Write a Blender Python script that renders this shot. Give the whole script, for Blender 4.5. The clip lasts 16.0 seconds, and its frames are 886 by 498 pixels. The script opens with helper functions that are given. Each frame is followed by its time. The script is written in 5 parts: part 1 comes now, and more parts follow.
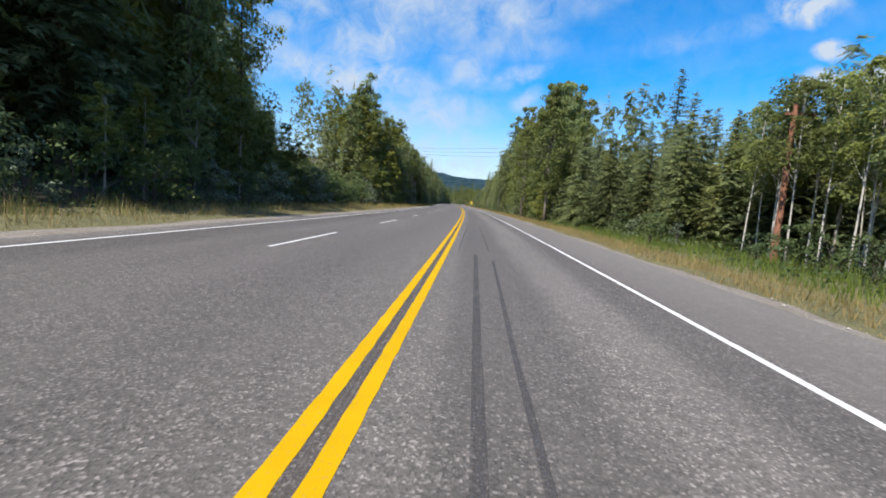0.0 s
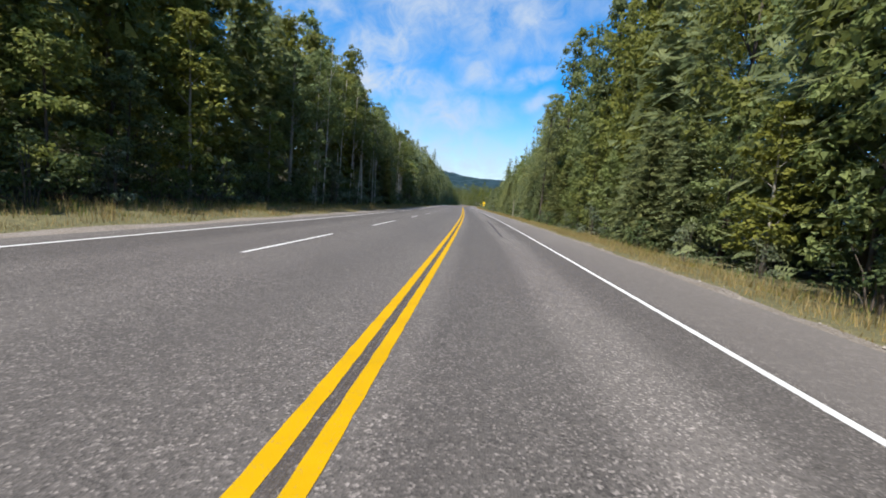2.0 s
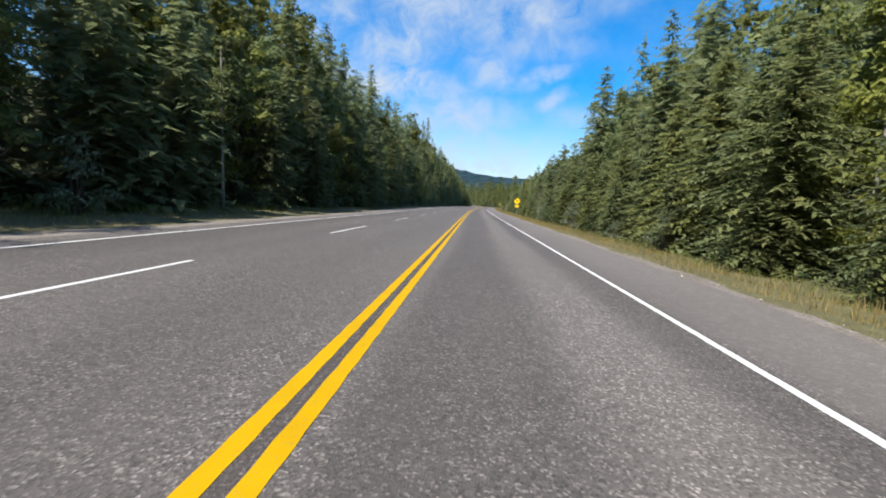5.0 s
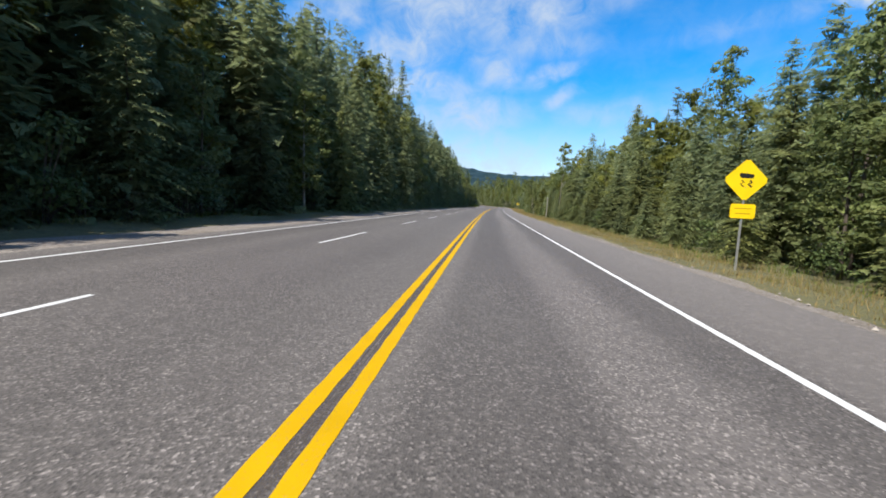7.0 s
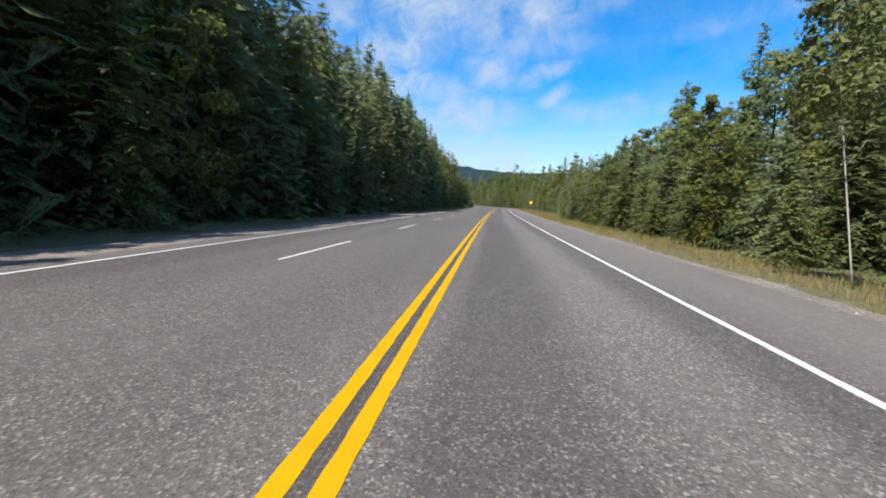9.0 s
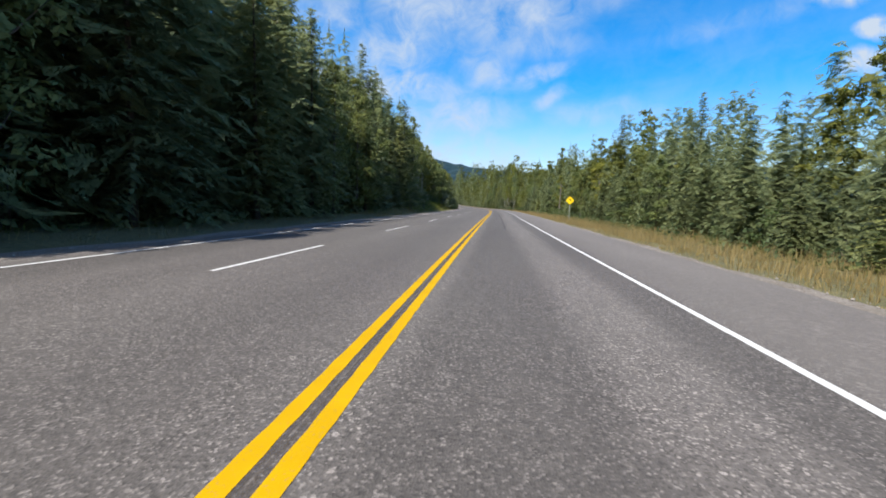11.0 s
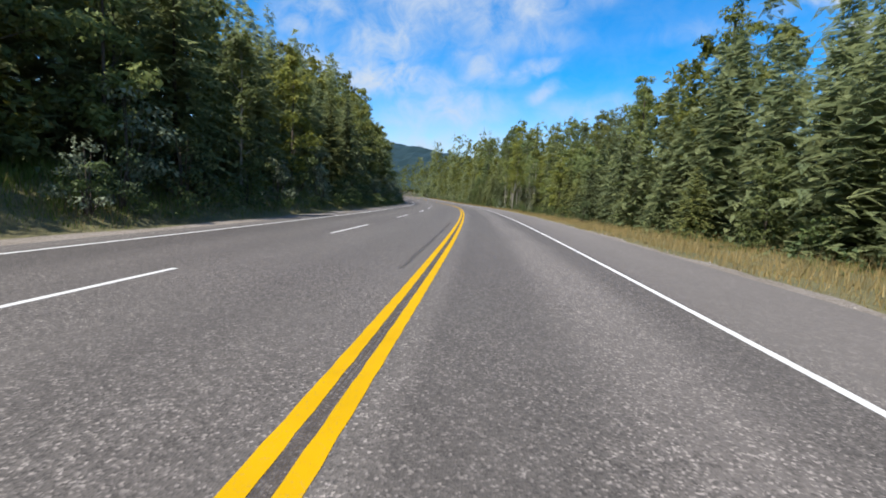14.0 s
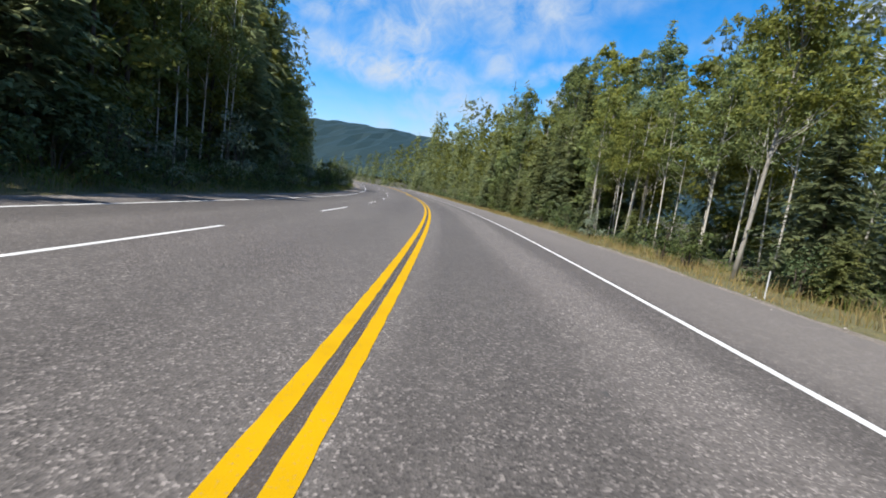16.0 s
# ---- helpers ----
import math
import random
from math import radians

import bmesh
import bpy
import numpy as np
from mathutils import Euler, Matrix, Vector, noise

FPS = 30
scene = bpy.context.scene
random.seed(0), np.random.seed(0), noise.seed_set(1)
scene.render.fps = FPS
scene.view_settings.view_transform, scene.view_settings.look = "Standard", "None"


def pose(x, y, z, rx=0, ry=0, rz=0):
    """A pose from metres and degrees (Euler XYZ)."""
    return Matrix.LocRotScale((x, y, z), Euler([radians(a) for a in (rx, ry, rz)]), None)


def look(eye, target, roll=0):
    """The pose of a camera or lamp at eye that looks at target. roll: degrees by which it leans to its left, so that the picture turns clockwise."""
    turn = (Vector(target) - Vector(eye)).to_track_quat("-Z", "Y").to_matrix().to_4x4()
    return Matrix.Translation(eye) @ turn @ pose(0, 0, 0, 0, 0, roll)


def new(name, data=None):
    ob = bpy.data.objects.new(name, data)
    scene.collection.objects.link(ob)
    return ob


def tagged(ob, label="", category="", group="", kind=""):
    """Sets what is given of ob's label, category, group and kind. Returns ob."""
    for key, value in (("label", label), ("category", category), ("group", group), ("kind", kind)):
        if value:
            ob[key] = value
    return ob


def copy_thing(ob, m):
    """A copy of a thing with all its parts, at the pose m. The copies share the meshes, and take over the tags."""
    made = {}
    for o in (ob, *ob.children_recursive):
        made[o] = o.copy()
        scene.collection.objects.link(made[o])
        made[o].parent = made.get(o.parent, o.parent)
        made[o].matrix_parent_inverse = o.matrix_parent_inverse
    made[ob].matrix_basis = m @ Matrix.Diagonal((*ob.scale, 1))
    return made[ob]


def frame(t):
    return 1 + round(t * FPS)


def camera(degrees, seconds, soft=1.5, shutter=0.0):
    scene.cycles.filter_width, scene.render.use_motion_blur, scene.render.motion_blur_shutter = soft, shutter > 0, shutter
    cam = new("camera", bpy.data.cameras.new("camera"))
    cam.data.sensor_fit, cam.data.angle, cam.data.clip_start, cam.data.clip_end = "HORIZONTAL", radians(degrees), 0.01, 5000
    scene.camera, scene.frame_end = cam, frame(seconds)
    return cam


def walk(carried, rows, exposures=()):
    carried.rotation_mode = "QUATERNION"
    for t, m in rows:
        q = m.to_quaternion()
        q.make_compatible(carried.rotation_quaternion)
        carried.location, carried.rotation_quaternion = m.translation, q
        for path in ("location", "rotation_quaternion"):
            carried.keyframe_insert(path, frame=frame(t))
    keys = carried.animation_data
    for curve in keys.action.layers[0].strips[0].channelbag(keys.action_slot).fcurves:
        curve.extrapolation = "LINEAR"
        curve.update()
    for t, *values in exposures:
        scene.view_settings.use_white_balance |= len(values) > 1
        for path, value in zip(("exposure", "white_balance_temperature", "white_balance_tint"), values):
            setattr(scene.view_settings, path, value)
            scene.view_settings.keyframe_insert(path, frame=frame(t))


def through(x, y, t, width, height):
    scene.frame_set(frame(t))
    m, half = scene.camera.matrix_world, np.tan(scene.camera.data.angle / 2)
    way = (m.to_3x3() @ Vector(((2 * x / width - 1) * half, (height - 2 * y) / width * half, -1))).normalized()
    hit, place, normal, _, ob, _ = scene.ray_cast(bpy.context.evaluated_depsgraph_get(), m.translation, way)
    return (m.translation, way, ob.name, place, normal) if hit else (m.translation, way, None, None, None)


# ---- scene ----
cam = camera(91.2, 16.0, soft=1.8, shutter=0.010)

# seconds, eye x y z, pitch, roll, yaw
PATH = [
    (0.0, 0.717, -0.199, 1.290, -6.183, -4.268, 4.096),
    (0.5, 0.662, 15.129, 1.286, -6.131, -4.425, 4.334),
    (1.0, 0.537, 30.415, 1.288, -6.095, -4.549, 4.645),
    (1.5, 0.367, 45.573, 1.309, -6.091, -4.562, 5.114),
    (2.0, 0.106, 60.696, 1.332, -6.131, -4.562, 5.628),
    (2.5, -0.298, 75.838, 1.349, -6.278, -4.676, 6.100),
    (3.0, -0.801, 91.018, 1.352, -6.396, -4.732, 6.500),
    (3.5, -1.358, 106.275, 1.300, -6.322, -4.548, 6.711),
    (4.0, -2.000, 121.610, 1.289, -6.203, -4.283, 6.882),
    (4.5, -2.747, 137.048, 1.281, -6.153, -4.058, 7.158),
    (5.0, -3.568, 152.585, 1.289, -6.138, -3.836, 7.475),
    (5.5, -4.441, 168.205, 1.306, -6.141, -3.602, 7.794),
    (6.0, -5.341, 183.898, 1.323, -6.147, -3.339, 8.085),
    (6.5, -6.244, 199.650, 1.329, -6.138, -3.030, 8.333),
    (7.0, -7.131, 215.477, 1.324, -6.116, -2.665, 8.605),
    (7.5, -7.970, 231.349, 1.320, -6.088, -2.287, 8.775),
    (8.0, -8.758, 247.238, 1.328, -6.037, -1.890, 8.634),
    (8.5, -9.439, 263.128, 1.335, -5.994, -1.581, 8.401),
    (9.0, -9.951, 278.998, 1.328, -5.987, -1.492, 8.223),
    (9.5, -10.384, 294.802, 1.319, -5.976, -1.483, 8.050),
    (10.0, -10.751, 310.546, 1.305, -5.931, -1.565, 7.905),
    (10.5, -11.048, 326.207, 1.291, -5.895, -1.699, 7.751),
    (11.0, -11.276, 341.759, 1.281, -5.913, -1.835, 7.551),
    (11.5, -11.441, 357.173, 1.281, -6.034, -1.923, 7.282),
    (12.0, -11.547, 372.452, 1.295, -6.308, -1.892, 6.962),
    (12.5, -11.645, 387.600, 1.305, -6.566, -1.973, 6.684),
    (13.0, -11.801, 402.601, 1.286, -6.640, -2.492, 6.538),
    (13.5, -12.034, 417.473, 1.265, -6.654, -3.010, 6.500),
    (14.0, -12.391, 432.220, 1.280, -6.679, -2.777, 6.444),
    (14.5, -12.914, 446.862, 1.279, -6.706, -3.048, 6.665),
    (15.0, -13.639, 461.422, 1.222, -6.750, -4.952, 7.381),
    (15.5, -14.693, 475.929, 1.161, -6.673, -6.739, 7.509),
    (16.0, -16.070, 490.422, 1.175, -7.228, -7.207, 7.604),
]
walk(cam, [(t, pose(x, y, z, 90 + p, r, w)) for t, x, y, z, p, r, w in PATH], exposures=[(0.0, 1.05), (16.0, 1.05)])

# ---- light ----
SUN_EL, SUN_AZ = radians(57), radians(-142)          # clockwise from straight ahead: the sun stands behind on the left
world = bpy.data.worlds.new("sky")
scene.world = world
world.use_nodes = True


def nodes_of(tree):
    tree.nodes.clear()
    return tree.nodes, tree.links


def add(nodes, kind, inputs=None, **props):
    node = nodes.new(kind)
    if "operation" in props:
        node.operation = props["operation"]
    if "use_clamp" in props:
        node.use_clamp = props["use_clamp"]
    if "data_type" in props:
        node.data_type = props["data_type"]
    if "blend_type" in props:
        node.blend_type = props["blend_type"]
    for key, value in (inputs or {}).items():
        node.inputs[key].default_value = value
    return node


def ramp(nodes, stops, mode="LINEAR"):
    node = nodes.new("ShaderNodeValToRGB")
    node.color_ramp.interpolation = mode
    els = node.color_ramp.elements
    while len(els) < len(stops):
        els.new(0.5)
    for el, (at_, col) in zip(els, stops):
        el.position = at_
        el.color = (*col, 1) if isinstance(col, tuple) else (col, col, col, 1)
    return node


def make_sky():
    n, l = nodes_of(world.node_tree)
    out = add(n, "ShaderNodeOutputWorld")
    bg = add(n, "ShaderNodeBackground", {"Strength": 0.145})
    sky = add(n, "ShaderNodeTexSky")
    sky.sky_type, sky.sun_disc, sky.sun_elevation, sky.sun_rotation = "NISHITA", False, SUN_EL, SUN_AZ
    sky.altitude, sky.air_density, sky.dust_density, sky.ozone_density = 700.0, 1.0, 0.6, 2.2
    hue = add(n, "ShaderNodeHueSaturation", {"Saturation": 1.62, "Value": 0.80})
    l.new(sky.outputs[0], hue.inputs["Color"])
    tc = add(n, "ShaderNodeTexCoord")
    sep = add(n, "ShaderNodeSeparateXYZ")
    l.new(tc.outputs["Generated"], sep.inputs[0])
    # the cloud deck: a flat layer seen from below
    zc = add(n, "ShaderNodeMath", {1: 0.10}, operation="ADD")
    l.new(sep.outputs["Z"], zc.inputs[0])
    zm = add(n, "ShaderNodeMath", {1: 0.05}, operation="MAXIMUM")
    l.new(zc.outputs[0], zm.inputs[0])
    px = add(n, "ShaderNodeMath", operation="DIVIDE")
    py = add(n, "ShaderNodeMath", operation="DIVIDE")
    for a, b in ((px, "X"), (py, "Y")):
        l.new(sep.outputs[b], a.inputs[0])
        l.new(zm.outputs[0], a.inputs[1])
    comb = add(n, "ShaderNodeCombineXYZ")
    l.new(px.outputs[0], comb.inputs[0])
    l.new(py.outputs[0], comb.inputs[1])

    def layer(scale, stretch, turn, detail, rough, lo, hi, shift, warp):
        mp = add(n, "ShaderNodeMapping")
        mp.inputs["Scale"].default_value = (scale, scale * stretch, 1)
        mp.inputs["Rotation"].default_value = (0, 0, turn)
        mp.inputs["Location"].default_value = shift
        l.new(comb.outputs[0], mp.inputs["Vector"])
        nz = add(n, "ShaderNodeTexNoise", {"Scale": 1.0, "Detail": detail, "Roughness": rough, "Distortion": warp})
        l.new(mp.outputs[0], nz.inputs["Vector"])
        rm = ramp(n, [(lo, 0.0), (hi, 1.0)], "EASE")
        l.new(nz.outputs["Fac"], rm.inputs[0])
        return rm.outputs[0]
    wisps = layer(2.2, 0.6, 0.5, 7, 0.55, 0.36, 0.70, (3.1, 0.4, 0), 0.6)
    veil = layer(0.8, 0.8, 0.9, 3, 0.5, 0.30, 0.60, (1.7, 5.3, 0), 0.3)
    mul = add(n, "ShaderNodeMath", operation="MULTIPLY")
    l.new(wisps, mul.inputs[0])
    l.new(veil, mul.inputs[1])
    # the deck is thin ahead, where single banks of cloud stand out of it
    thin = add(n, "ShaderNodeMapRange", {"From Min": -0.2, "From Max": 0.6, "To Min": 0.9, "To Max": 0.12})
    l.new(sep.outputs["Y"], thin.inputs[0])
    m2 = add(n, "ShaderNodeMath", operation="MULTIPLY")
    l.new(mul.outputs[0], m2.inputs[0])
    l.new(thin.outputs[0], m2.inputs[1])
    # banks of thin cloud over the valley, then a few small heaped ones: across, up, half width, half height, tilt, thickness
    ahead = add(n, "ShaderNodeMath", {1: 0.05}, operation="MAXIMUM")
    l.new(sep.outputs["Y"], ahead.inputs[0])
    across = add(n, "ShaderNodeMath", operation="DIVIDE")
    upward = add(n, "ShaderNodeMath", operation="DIVIDE")
    for a, b in ((across, "X"), (upward, "Z")):
        l.new(sep.outputs[b], a.inputs[0])
        l.new(ahead.outputs[0], a.inputs[1])
    flat = add(n, "ShaderNodeCombineXYZ")
    l.new(across.outputs[0], flat.inputs[0])
    l.new(upward.outputs[0], flat.inputs[1])
    curl = add(n, "ShaderNodeTexNoise", {"Scale": 5.0, "Detail": 6.0, "Roughness": 0.6})
    l.new(flat.outputs[0], curl.inputs["Vector"])
    off = add(n, "ShaderNodeVectorMath", {1: (0.5, 0.5, 0.5)}, operation="SUBTRACT")
    l.new(curl.outputs["Color"], off.inputs[0])
    swirl = add(n, "ShaderNodeVectorMath", operation="MULTIPLY_ADD")
    l.new(off.outputs[0], swirl.inputs[0])
    swirl.inputs[1].default_value = (0.13, 0.07, 0.0)
    l.new(flat.outputs[0], swirl.inputs[2])
    banks = None
    for u, v, a, b, tilt, thick in (
            (-0.27, 0.345, 0.15, 0.105, 20, 0.72), (-0.20, 0.44, 0.18, 0.14, -20, 0.60), (-0.30, 0.268, 0.28, 0.055, -6, 0.85),
            (-0.12, 0.195, 0.18, 0.060, 2, 0.58), (-0.05, 0.302, 0.095, 0.075, 0, 0.58), (0.03, 0.425, 0.20, 0.095, 15, 0.62),
            (0.05, 0.355, 0.16, 0.045, 0, 0.48), (0.075, 0.29, 0.085, 0.028, 25, 0.60), (0.10, 0.236, 0.065, 0.028, 35, 0.48),
            (0.22, 0.205, 0.18, 0.036, 4, 0.30), (-0.14, 0.10, 0.36, 0.09, 0, 0.40), (-0.44, 0.41, 0.14, 0.10, 10, 0.55),
            (-0.55, 0.30, 0.24, 0.08, 5, 0.6), (0.50, 0.40, 0.34, 0.035, 12, 0.26), (0.28, 0.48, 0.24, 0.036, 25, 0.34),
            (0.655, 0.450, 0.085, 0.042, 8, 1.6), (0.725, 0.372, 0.048, 0.026, 10, 1.4), (0.715, 0.305, 0.065, 0.034, 0, 1.4), (0.85, 0.33, 0.09, 0.04, 0, 1.3)):
        place = add(n, "ShaderNodeMapping")
        place.vector_type = "TEXTURE"
        place.inputs["Location"].default_value = (u, v, 0)
        place.inputs["Rotation"].default_value = (0, 0, radians(tilt))
        place.inputs["Scale"].default_value = (a, b, 1)
        l.new(swirl.outputs[0], place.inputs["Vector"])
        far_off = add(n, "ShaderNodeVectorMath", operation="LENGTH")
        l.new(place.outputs[0], far_off.inputs[0])
        fade = add(n, "ShaderNodeMapRange", {"From Min": 0.15, "From Max": 1.25, "To Min": thick, "To Max": 0.0})
        fade.interpolation_type = "SMOOTHSTEP"
        l.new(far_off.outputs["Value"], fade.inputs[0])
        if banks is None:
            banks = fade.outputs[0]
        else:
            most = add(n, "ShaderNodeMath", {2: 0.12}, operation="SMOOTH_MAX")
            l.new(banks, most.inputs[0])
            l.new(fade.outputs[0], most.inputs[1])
            banks = most.outputs[0]
    # torn and streaked inside
    torn = add(n, "ShaderNodeTexNoise", {"Scale": 14.0, "Detail": 6.0, "Roughness": 0.62, "Distortion": 0.5})
    l.new(flat.outputs[0], torn.inputs["Vector"])
    tear = add(n, "ShaderNodeMapRange", {"From Min": 0.30, "From Max": 0.64, "To Min": 0.15, "To Max": 1.20})
    l.new(torn.outputs["Fac"], tear.inputs[0])
    shred = add(n, "ShaderNodeMath", operation="MULTIPLY")
    l.new(banks, shred.inputs[0])
    l.new(tear.outputs[0], shred.inputs[1])
    haze = add(n, "ShaderNodeMapRange", {"From Min": 0.0, "From Max": 0.26, "To Min": 0.62, "To Max": 0.02})
    l.new(sep.outputs["Z"], haze.inputs[0])
    sm0 = add(n, "ShaderNodeMath", operation="ADD")
    l.new(m2.outputs[0], sm0.inputs[0])
    l.new(haze.outputs[0], sm0.inputs[1])
    sm = add(n, "ShaderNodeMath", operation="ADD", use_clamp=True)
    l.new(sm0.outputs[0], sm.inputs[0])
    l.new(shred.outputs[0], sm.inputs[1])
    mix = add(n, "ShaderNodeMix", data_type="RGBA")
    l.new(sm.outputs[0], mix.inputs[0])
    l.new(hue.outputs[0], mix.inputs[6])
    mix.inputs[7].default_value = (2.05, 2.4, 2.9, 1)
    l.new(mix.outputs[2], bg.inputs["Color"])
    l.new(bg.outputs[0], out.inputs["Surface"])


make_sky()
sun = new("sun", bpy.data.lights.new("sun", "SUN"))
sun.data.energy, sun.data.angle, sun.data.color = 4.6, radians(0.53), (1.0, 0.95, 0.86)
toward = Vector((math.sin(SUN_AZ) * math.cos(SUN_EL), math.cos(SUN_AZ) * math.cos(SUN_EL), math.sin(SUN_EL)))
sun.matrix_world = look((0, 0, 60), Vector((0, 0, 60)) - toward)

# ---- the line of the road ----
# bend of the centre line (1e-4 per metre, left positive) every 30 m from s = -30
BEND = [2.64, 3.33, 4.02, 4.43, 4.25, 3.28, 1.53, -0.54, -2.22, -2.86, -2.95, -2.99, -3.04, -2.37, 0.02,
        5.02, 12.09, 19.37, 25.22, 29.17, 31.53, 32.56, 32.53, 31.68, 30.23, 28.35, 26.2, 23.9, 21.54, 19.17]
S_GRID = np.arange(-60, 842, 2.0)
_k = np.interp(S_GRID, np.arange(-30, 841, 30.0), np.array(BEND) * 1e-4)
_a = np.concatenate([[0], np.cumsum(_k[1:] + _k[:-1])])
_a -= np.interp(0, S_GRID, _a)
_m = 0.5 * (_a[1:] + _a[:-1])
_x = np.concatenate([[0], np.cumsum(-2 * np.sin(_m))])
_y = np.concatenate([[0], np.cumsum(2 * np.cos(_m))])
_x -= np.interp(0, S_GRID, _x)
_y -= np.interp(0, S_GRID, _y)


def heading(s):
    return np.interp(s, S_GRID, _a)


def plan(s, o):
    """World x, y of the place s metres along the centre line and o metres to its right."""
    a = heading(s)
    return np.interp(s, S_GRID, _x) + o * np.cos(a), np.interp(s, S_GRID, _y) + o * np.sin(a)


def rise(s):
    """The road climbs gently beyond the bend."""
    return np.interp(s, [530, 555, 580, 600, 640, 665, 690, 720, 840], [0, 0.15, 0.7, 1.2, 1.5, 1.9, 2.8, 4.2, 9.5])


def ground_z(s, o):
    """Height of the ground: road and shoulders at 0, verge and ditch, the hillside on the left."""
    s, o = np.asarray(s, float), np.asarray(o, float)
    right = np.interp(o, [6.0, 7.5, 9.5, 13.0, 40.0, 150.0], [-0.02, -0.15, -0.3, -0.35, -1.0, -2.0])
    left = np.interp(-o, [8.4, 9.5, 11.0, 14.0, 22.0, 60.0, 150.0], [-0.02, -0.05, 0.05, 0.2, 1.5, 13.0, 34.0])
    left = left + 1.3 * np.interp(s, [385, 410, 470, 500], [0, 1, 1, 0.5]) * np.clip((-o - 9.4) / 3.5, 0, 1)
    bump = 0.06 * np.sin(s * 0.9 + o * 2.1) * np.sin(s * 0.37 - o * 1.3)
    side = np.where(o > 0, right, left)
    off = np.where(o > 0, o - 6.4, -o - 9.0)
    return side + rise(s) + bump * np.clip(off, 0, 1.5)


def spot(s, o, dz=0.0):
    x, y = plan(s, o)
    return Vector((float(x), float(y), float(ground_z(s, o)) + dz))


# ---- materials ----
def material(name):
    mat = bpy.data.materials.new(name)
    mat.use_nodes = True
    n, l = nodes_of(mat.node_tree)
    out = add(n, "ShaderNodeOutputMaterial")
    bsdf = add(n, "ShaderNodeBsdfPrincipled")
    l.new(bsdf.outputs[0], out.inputs["Surface"])
    return mat, n, l, bsdf, out


def mixrgb(n, l, fac, a, b, mode="MIX"):
    node = add(n, "ShaderNodeMix", data_type="RGBA", blend_type=mode)
    for sock, val in ((0, fac), (6, a), (7, b)):
        if isinstance(val, (float, int)):
            node.inputs[sock].default_value = val
        elif isinstance(val, tuple):
            node.inputs[sock].default_value = (*val, 1) if len(val) == 3 else val
        else:
            l.new(val, node.inputs[sock])
    return node.outputs[2]


def noise_fac(n, l, vec, scale, detail=3.0, rough=0.5, lo=0.3, hi=0.7):
    nz = add(n, "ShaderNodeTexNoise", {"Scale": scale, "Detail": detail, "Roughness": rough})
    if vec is not None:
        l.new(vec, nz.inputs["Vector"])
    rm = add(n, "ShaderNodeMapRange", {"From Min": lo, "From Max": hi})
    l.new(nz.outputs["Fac"], rm.inputs[0])
    return rm.outputs[0]


def coords(n, l, kind="Object", scale=(1, 1, 1)):
    tc = add(n, "ShaderNodeTexCoord")
    mp = add(n, "ShaderNodeMapping")
    mp.inputs["Scale"].default_value = scale
    l.new(tc.outputs[kind], mp.inputs["Vector"])
    return mp.outputs[0]


def bump(n, l, bsdf, height, strength=0.3, distance=0.02):
    b = add(n, "ShaderNodeBump", {"Strength": strength, "Distance": distance})
    l.new(height, b.inputs["Height"])
    l.new(b.outputs[0], bsdf.inputs["Normal"])


def plain(name, col, rough=0.6, metal=0.0, vary=0.25, scale=6.0):
    mat, n, l, b, _ = material(name)
    v = coords(n, l)
    f = noise_fac(n, l, v, scale, 4)
    l.new(mixrgb(n, l, f, tuple(c * (1 - vary) for c in col), tuple(min(1, c * (1 + vary)) for c in col)), b.inputs["Base Color"])
    b.inputs["Roughness"].default_value, b.inputs["Metallic"].default_value = rough, metal
    return mat


